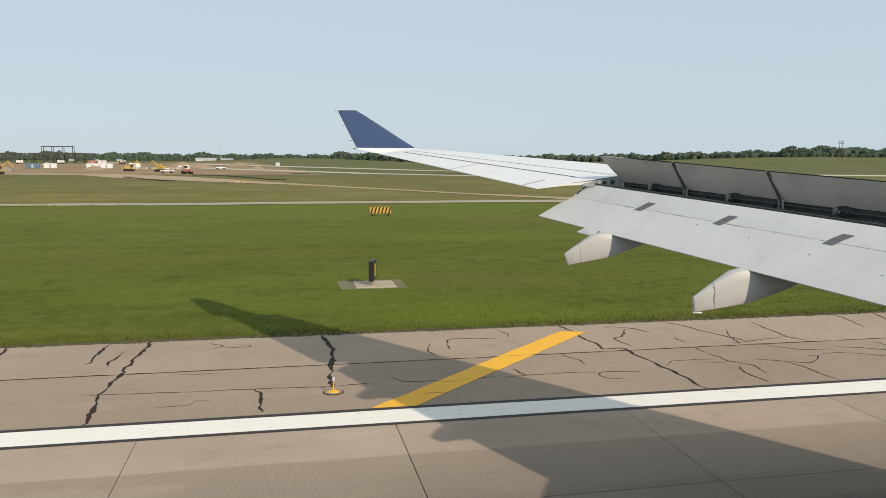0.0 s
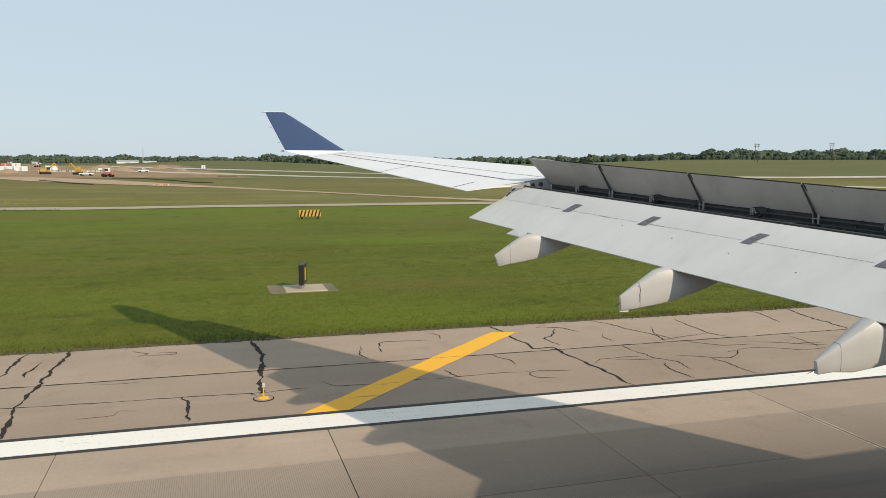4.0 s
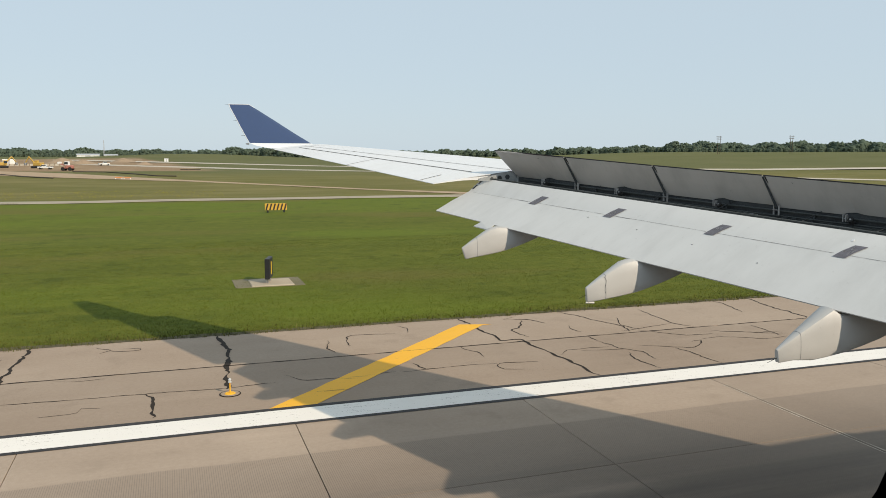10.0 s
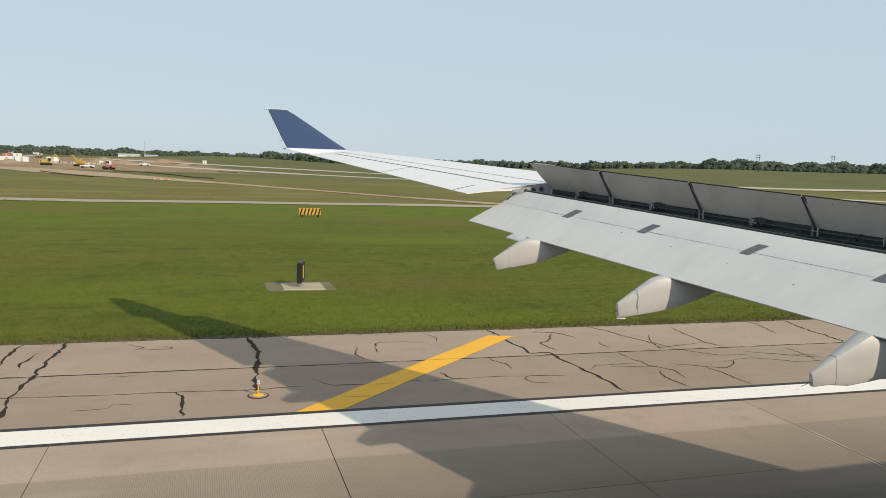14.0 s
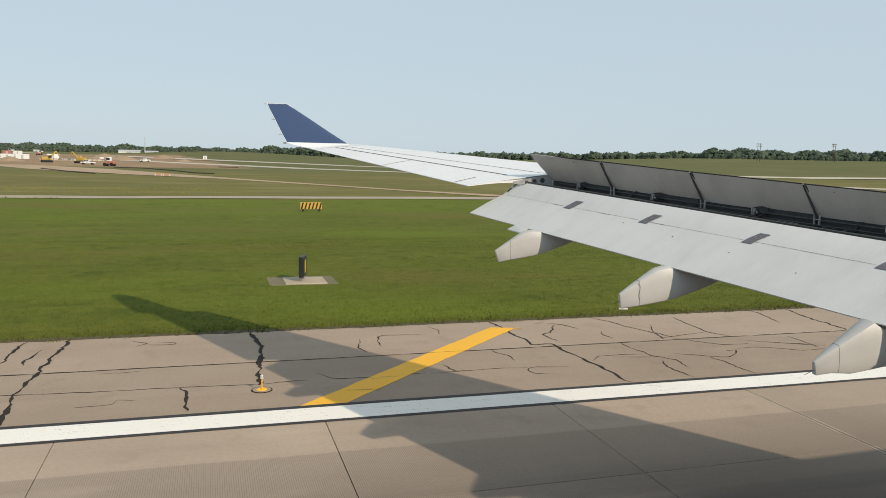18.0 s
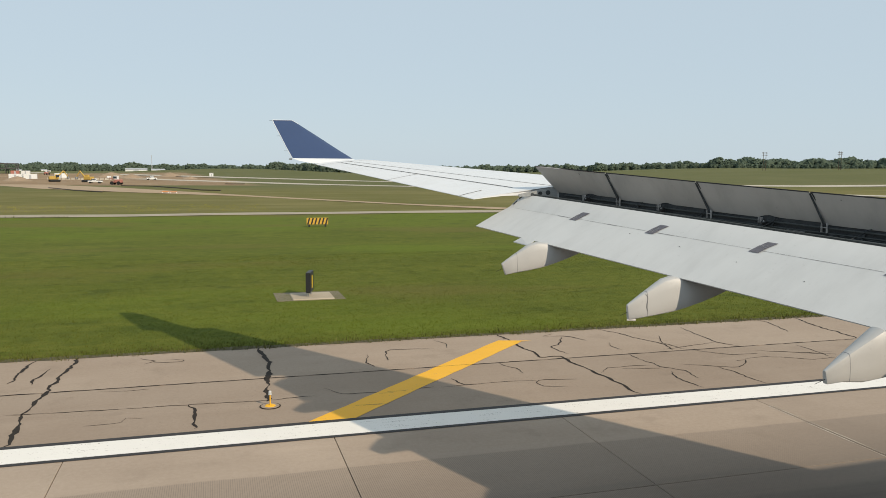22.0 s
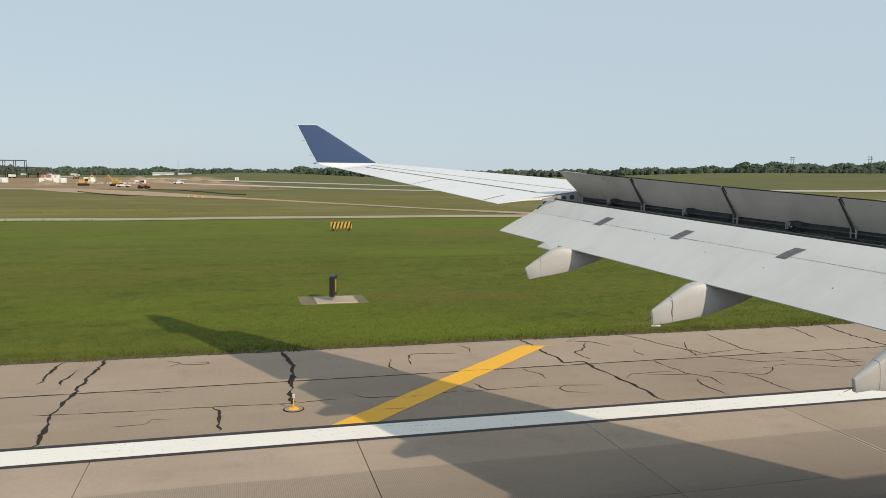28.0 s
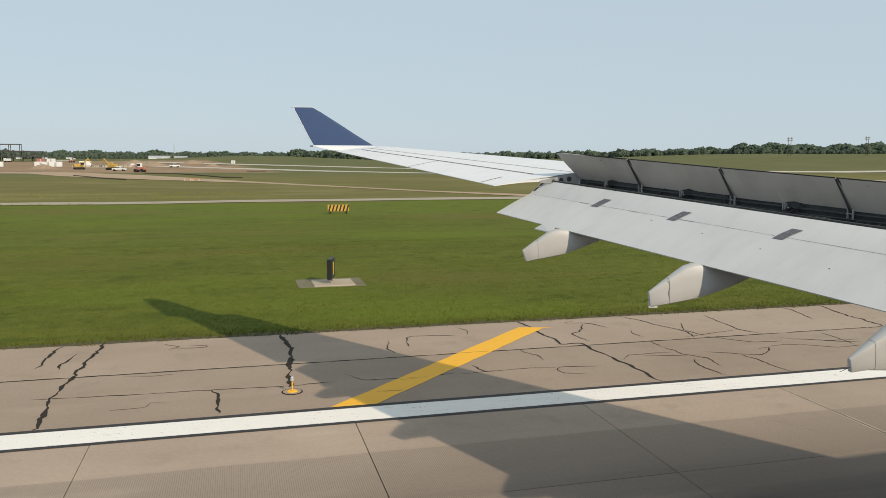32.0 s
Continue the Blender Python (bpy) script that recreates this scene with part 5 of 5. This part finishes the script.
def steel_frame(x, y, turn):
    t = thing("steel_frame", "dark bare steel frame of a half-built hall", "building frame", at=(x, y, terrain(x, y)), turn=turn)
    for i in range(14):
        for j in range(3):
            top = 14.5 if 8 <= i <= 11 and j < 2 else 8.6
            part("column", box(-52 + 8 * i - 0.25, -52 + 8 * i + 0.25, -14 + 14 * j - 0.25, -14 + 14 * j + 0.25, -0.4, top), DARKSTEEL, t)
    for j in range(3):
        for z in (4.3, 8.4):
            part("beam", box(-52 if z > 5 else -20, 52, -14.2 + 14 * j, -13.8 + 14 * j, z - 0.35, z + 0.25), DARKSTEEL, t)
    for i in range(0, 14):
        part("rafter", box(-52.2 + 8 * i, -51.8 + 8 * i, -14, 14, 8.0, 8.35), DARKSTEEL, t)
    for j in range(2):
        part("beam", box(12, 36.4, -14.2 + 14 * j, -13.8 + 14 * j, 13.9, 14.6), DARKSTEEL, t)
    part("deck", box(10, 40, -14, 0, 8.5, 9.0), DARKSTEEL, t)
    part("deck", box(-4, 52, -14, 14, 4.0, 4.2), GREYROOF, t, "grey metal floor deck")
    return t


steel_frame(-211, 735, 8)


def container(x, y, turn, paint_m, label):
    t = thing("site_container", label, "container", "site containers", at=(x, y, terrain(x, y)), turn=turn)
    part("body", box(-3.0, 3.0, -1.2, 1.2, 0.1, 2.6, 0.04), paint_m, t)
    for k in range(7):
        part("rib", box(-2.9 + 0.92 * k, -2.6 + 0.92 * k, -1.24, -1.19, 0.25, 2.45), paint_m, t)
    part("door", box(-0.5, 0.5, -1.28, -1.245, 0.15, 2.2), GREYROOF, t)
    return t


BLUEP = plain("faded_blue_paint", (0.12, 0.20, 0.28), 0.5)
for x, y, a, m, lab in ((-88, 436, 4, WHITE, "white site container on bare earth"), (-95, 438, -3, WHITE, "white site container on bare earth"), (-80, 470, 12, WHITE, "white site container on bare earth"), (-122, 432, 0, BLUEP, "faded blue site container on bare earth"), (-115, 436, 6, WHITE, "white site container on bare earth"), (-150, 690, 5, REDP, "dull red site container beside the steel frame"), (-142, 688, -4, WHITE, "white site container beside the steel frame")):
    container(x, y, a, m, lab)
for k in range(14):
    x, y = -78 + 2.3 * k, 428 - 0.9 * k
    t = thing("barrier_block", "pale concrete barrier block at the site edge", "barrier block", "barrier blocks", at=(x, y, terrain(x, y)), turn=-20)
    loft("block", [[(e, -0.32, 0), (e, 0.32, 0), (e, 0.12, 0.35), (e, 0.1, 0.9), (e, -0.1, 0.9), (e, -0.12, 0.35)] for e in (-0.9, 0.9)], PALE, t, smooth=False)
excavator(-127, 372, 200)
excavator(-96.5, 300, 5)
loader(-118, 640, 60)


def pickup(x, y, turn):
    t = thing("pickup_truck", "white pickup truck parked on the bare earth", "truck", "site pickups", at=(x, y, terrain(x, y)), turn=turn)
    part("body", box(-2.6, 2.6, -0.95, 0.95, 0.45, 1.05, 0.12), WHITE, t)
    cab = bmesh.new()
    add_box(cab, -0.5, 1.2, -0.85, 0.85, 1.0, 1.8, 0.2)
    cab = part("cab", cab, WHITE, t)
    part("cab_glass", box(-0.4, 1.22, -0.87, 0.87, 1.25, 1.65, 0.05), GLASS, cab)
    part("load_bed", box(-2.5, -0.6, -0.8, 0.8, 1.0, 1.12, 0.02), RUBBER, t)
    for wx in (-1.6, 1.7):
        for wy in (-0.88, 0.88):
            part("wheel", rod((wx, wy - 0.13, 0.38), (wx, wy + 0.13, 0.38), 0.38, None, 16), RUBBER, t, "black tyre")
    return t


pickup(-44, 330, 170)
pickup(-30, 420, 20)
pickup(-150, 560, 60)


def utility_pole(x, y, turn):
    t = thing("utility_pole", "tall wooden twin pole with cross arms on the grassy rise", "utility pole", "utility poles", at=(x, y, terrain(x, y)), turn=turn)
    for q in (-1.6, 1.6):
        part("pole", rod((q, 0, -0.5), (q, 0, 13), 0.2, 0.14, 8), BARK, t)
    for z in (12.2, 10.6):
        part("cross_arm", box(-3.4, 3.4, -0.12, 0.12, z, z + 0.28), BARK, t)
    for q in (-3.0, 0.0, 3.0):
        part("insulator", rod((q, 0, 11.4), (q, 0, 12.2), 0.1, 0.07, 8), GREYROOF, t)
    return t


utility_pole(372, 470, 20)
utility_pole(420, 452, 20)

# barrier boards and dark drain pipe by the track
for x, y in ((-11.6, 206), (-9.6, 204.6)):
    t = thing("barricade", "orange and white low barricade beside the gravel track", "barricade", "barricades", at=(x, y, terrain(x, y)))
    part("rail", box(-0.8, 0.8, -0.05, 0.05, 0.3, 0.5, 0.03), ORANGE, t)
    part("foot", box(-0.8, -0.6, -0.4, 0.4, 0, 0.32, 0.03), WHITE, t)
    part("foot", box(0.6, 0.8, -0.4, 0.4, 0, 0.32, 0.03), WHITE, t)
# A silt fence, a second dark line and a dark ditch edge, drawn as tubes.
for pts in (((-30, 285), (-19.5, 277), (-9.6, 250.6), (-3.5, 230.4), (1.8, 225.5)), ((4, 313.4), (11.4, 312.2)), ((-46.9, 256), (-36.1, 231.4), (-27.2, 216.2))):
    bm = bmesh.new()
    for p, q in zip(pts, pts[1:]):
        add_rod(bm, (*p, terrain(*p) + 0.14), (*q, terrain(*q) + 0.14), 0.17, 0.17, 8)
    tagged(part("silt_sock", bm, BARK), "long low dark brown line of silt sock and ditch edge on the grass", "silt barrier", "silt barriers")


LENS = plain("frosted_lens", (0.55, 0.56, 0.55), 0.15, 0, 0.05, 5)


# ---- runway furniture ----
def edge_light(x):
    t = thing("runway_edge_light", "small clear runway edge light on a yellow ringed plate", "runway light", "runway edge lights", at=(x, 21.7, 0.004))
    part("base_plate", rod((0, 0, 0), (0, 0, 0.012), 0.29, None, 24), TAR, t, "dark sealed rim")
    part("collar", rod((0, 0, 0.0), (0, 0, 0.018), 0.255, None, 24), SHOULDER, t, "concrete collar")
    part("ring", rod((0, 0, 0.018), (0, 0, 0.04), 0.15, 0.12, 20), YELLOW, t, "worn yellow cover plate")
    part("stem", rod((0, 0, 0.03), (0, 0, 0.33), 0.018, None, 8), YELLOW, t, "slim yellow stem")
    bm = rod((0, 0, 0.33), (0, 0, 0.37), 0.05, 0.045, 12)
    bmesh.ops.create_uvsphere(bm, u_segments=12, v_segments=8, radius=0.045, matrix=Matrix.Translation((0, 0, 0.40)))
    part("lens", bm, LENS, t, "clear glass dome")
    return t


for k in range(-2, 5):
    edge_light(1.36 + 61 * k)

BLACK = plain("sign_black", (0.02, 0.02, 0.022), 0.5)
SIGNY = plain("sign_yellow", (0.75, 0.5, 0.03), 0.45)
PAD = concrete("pad_concrete", (0.42, 0.34, 0.24), (0.54, 0.45, 0.34))
BORDER = concrete("overgrown_concrete", (0.13, 0.115, 0.06), (0.24, 0.205, 0.14))


def sign(x, y, w, face, bar, label, turn=0):
    pad = thing("sign_pad", "square tan concrete pad set in a worn border in the grass", "concrete pad", "sign pads", at=(x, y, terrain(x, y)))
    part("border", box(-1.75, 1.7, -1.2, 1.5, -0.1, 0.02, 0.03), BORDER, pad, "worn darker concrete border")
    part("slab", box(-0.95, 1.15, -1.1, 1.0, -0.1, 0.06, 0.03), PAD, pad)
    t = thing("airfield_sign", label, "sign", "airfield signs", at=(x, y, terrain(x, y) + 0.06), turn=turn)
    for s in (-1, 1):
        part("leg", rod((s * w * 0.35, 0, 0), (s * w * 0.35, 0, 0.22), 0.04, None, 8), STEEL, t)
    body = part("housing", box(-w / 2, w / 2, -0.12, 0.12, 0.2, 1.25, 0.03), BLACK, t)
    part("face", box(-w / 2 + 0.06, w / 2 - 0.06, -0.128, -0.123, 0.27, 1.18), face, body)
    part("legend_bar", box(-w * 0.12, w * 0.12, -0.136, -0.13, 0.4, 1.05), bar, body, "plain bar in place of the legend")
    return t


sign(4.6, 40.2, 1.15, BLACK, SIGNY, "black distance sign with a pale legend on a concrete pad", 75)
sign(-185, 46.5, 1.15, BLACK, SIGNY, "black distance sign with a pale legend on a concrete pad", 75)
sign(253, 36.5, 1.2, SIGNY, BLACK, "yellow taxiway sign with a black legend on a concrete pad", 60)
sign(272, 83, 1.9, BLACK, SIGNY, "long black taxiway sign standing in the grass", 10)

# ---- closed taxiway ahead: pale concrete mouth, yellow cross, barrier boards ----
def sheet(name, pts, z, material, parent=None, label=""):
    n = len(pts)
    return raw(name, [(x, y, z) for x, y in pts] + [(x, y, z - 0.12) for x, y in pts], [tuple(range(n))] + [((i + 1) % n, i, n + i, n + (i + 1) % n) for i in range(n)], material, parent, label)


closed = sheet("closed_taxiway", [(137, 20.1), (205, 20.1), (196, 24), (189, 30), (176, 44), (160, 62), (118, 62), (130, 52), (139, 40), (143, 32), (142, 25)], 0.045, PALE)
tagged(closed, "pale concrete mouth of a closed taxiway", "taxiway", kind="structure")
for k in range(6):
    a = (140 + 9 * k, 20.2)
    crack([a, (a[0] - 14, 40), (a[0] - 26, 61)], 0.05, 300 + k, 0.02, closed, "slab_joint").location.z = 0.042
cross = thing("closure_cross", "large yellow painted cross marking the closed taxiway", "road marking", kind="structure", at=(166, 27, 0.052))
for a in (20, 80):
    part("arm", box(-7.5, 7.5, -1.1, 1.1, 0, 0.004), YELLOW, cross).rotation_euler.z = radians(a)
BOARD = plain("barrier_amber", (0.62, 0.36, 0.05), 0.5)
for x, y in ((11, 88), (118, 66), (131, 66.5)):
    t = thing("barrier_board", "low barrier board striped amber and black on the grass", "barrier", "barrier boards", at=(x, y, terrain(x, y)))
    part("board", box(-1.2, 1.2, -0.06, 0.06, 0.25, 1.0, 0.02), BOARD, t)
    for k in range(6):
        raw("stripe", [(-1.15 + 0.4 * k, -0.066, 0.27), (-0.98 + 0.4 * k, -0.066, 0.27), (-0.78 + 0.4 * k, -0.066, 0.98), (-0.95 + 0.4 * k, -0.066, 0.98)], [(0, 1, 2, 3)], BLACK, t)
    for s in (-0.9, 0.9):
        part("foot", box(s - 0.06, s + 0.06, -0.35, 0.35, 0, 0.28, 0.02), BLACK, t)

# ---- taxiway exit further on, with its double yellow curve ----
exit_way = sheet("exit_taxiway", [(262, 20.1), (330, 20.1), (300, 40), (262, 62), (225, 80), (175, 96), (120, 108), (112, 96), (165, 82), (212, 66), (243, 52), (262, 40), (268, 31), (266, 25)], 0.05, PALE)
tagged(exit_way, "pale concrete taxiway curving away from the runway", "taxiway", kind="structure")
for off, w, m, nm in ((0.0, 0.3, YELLOW, "yellow_line"), (0.6, 0.3, YELLOW, "yellow_line"), (0.3, 1.6, TARMAC, "black_band")):
    pts = [(277 + off, 20.3), (282 + off, 24), (284 + off, 29), (281 + off, 35), (272 + off, 42), (258 + off, 50), (238 + off, 60), (205 + off, 72), (165 + off, 86)]
    ob = ribbon(nm, pts, w, 0.0, m, exit_way)
    for v in ob.data.vertices:
        v.co.z = 0.062 if m is YELLOW else 0.056
red = thing("runway_marking", "faded red surface marking with unreadable white letters", "road marking", kind="structure", at=(205, 76, 0.06), turn=-20)
REDM = paint("faded_red_paint", (0.45, 0.10, 0.08), (0.5, 0.42, 0.34), 0.56)
for k in range(2):
    part("field", box(-9 + 10 * k, -0.5 + 10 * k, -1.8, 1.8, 0, 0.004), REDM, red)
    for j in range(3):
        part("letter_bar", box(-8 + 10 * k + 2.4 * j, -6.6 + 10 * k + 2.4 * j, -1.3, 1.3, 0.006, 0.008), WHITE_LINE, red)
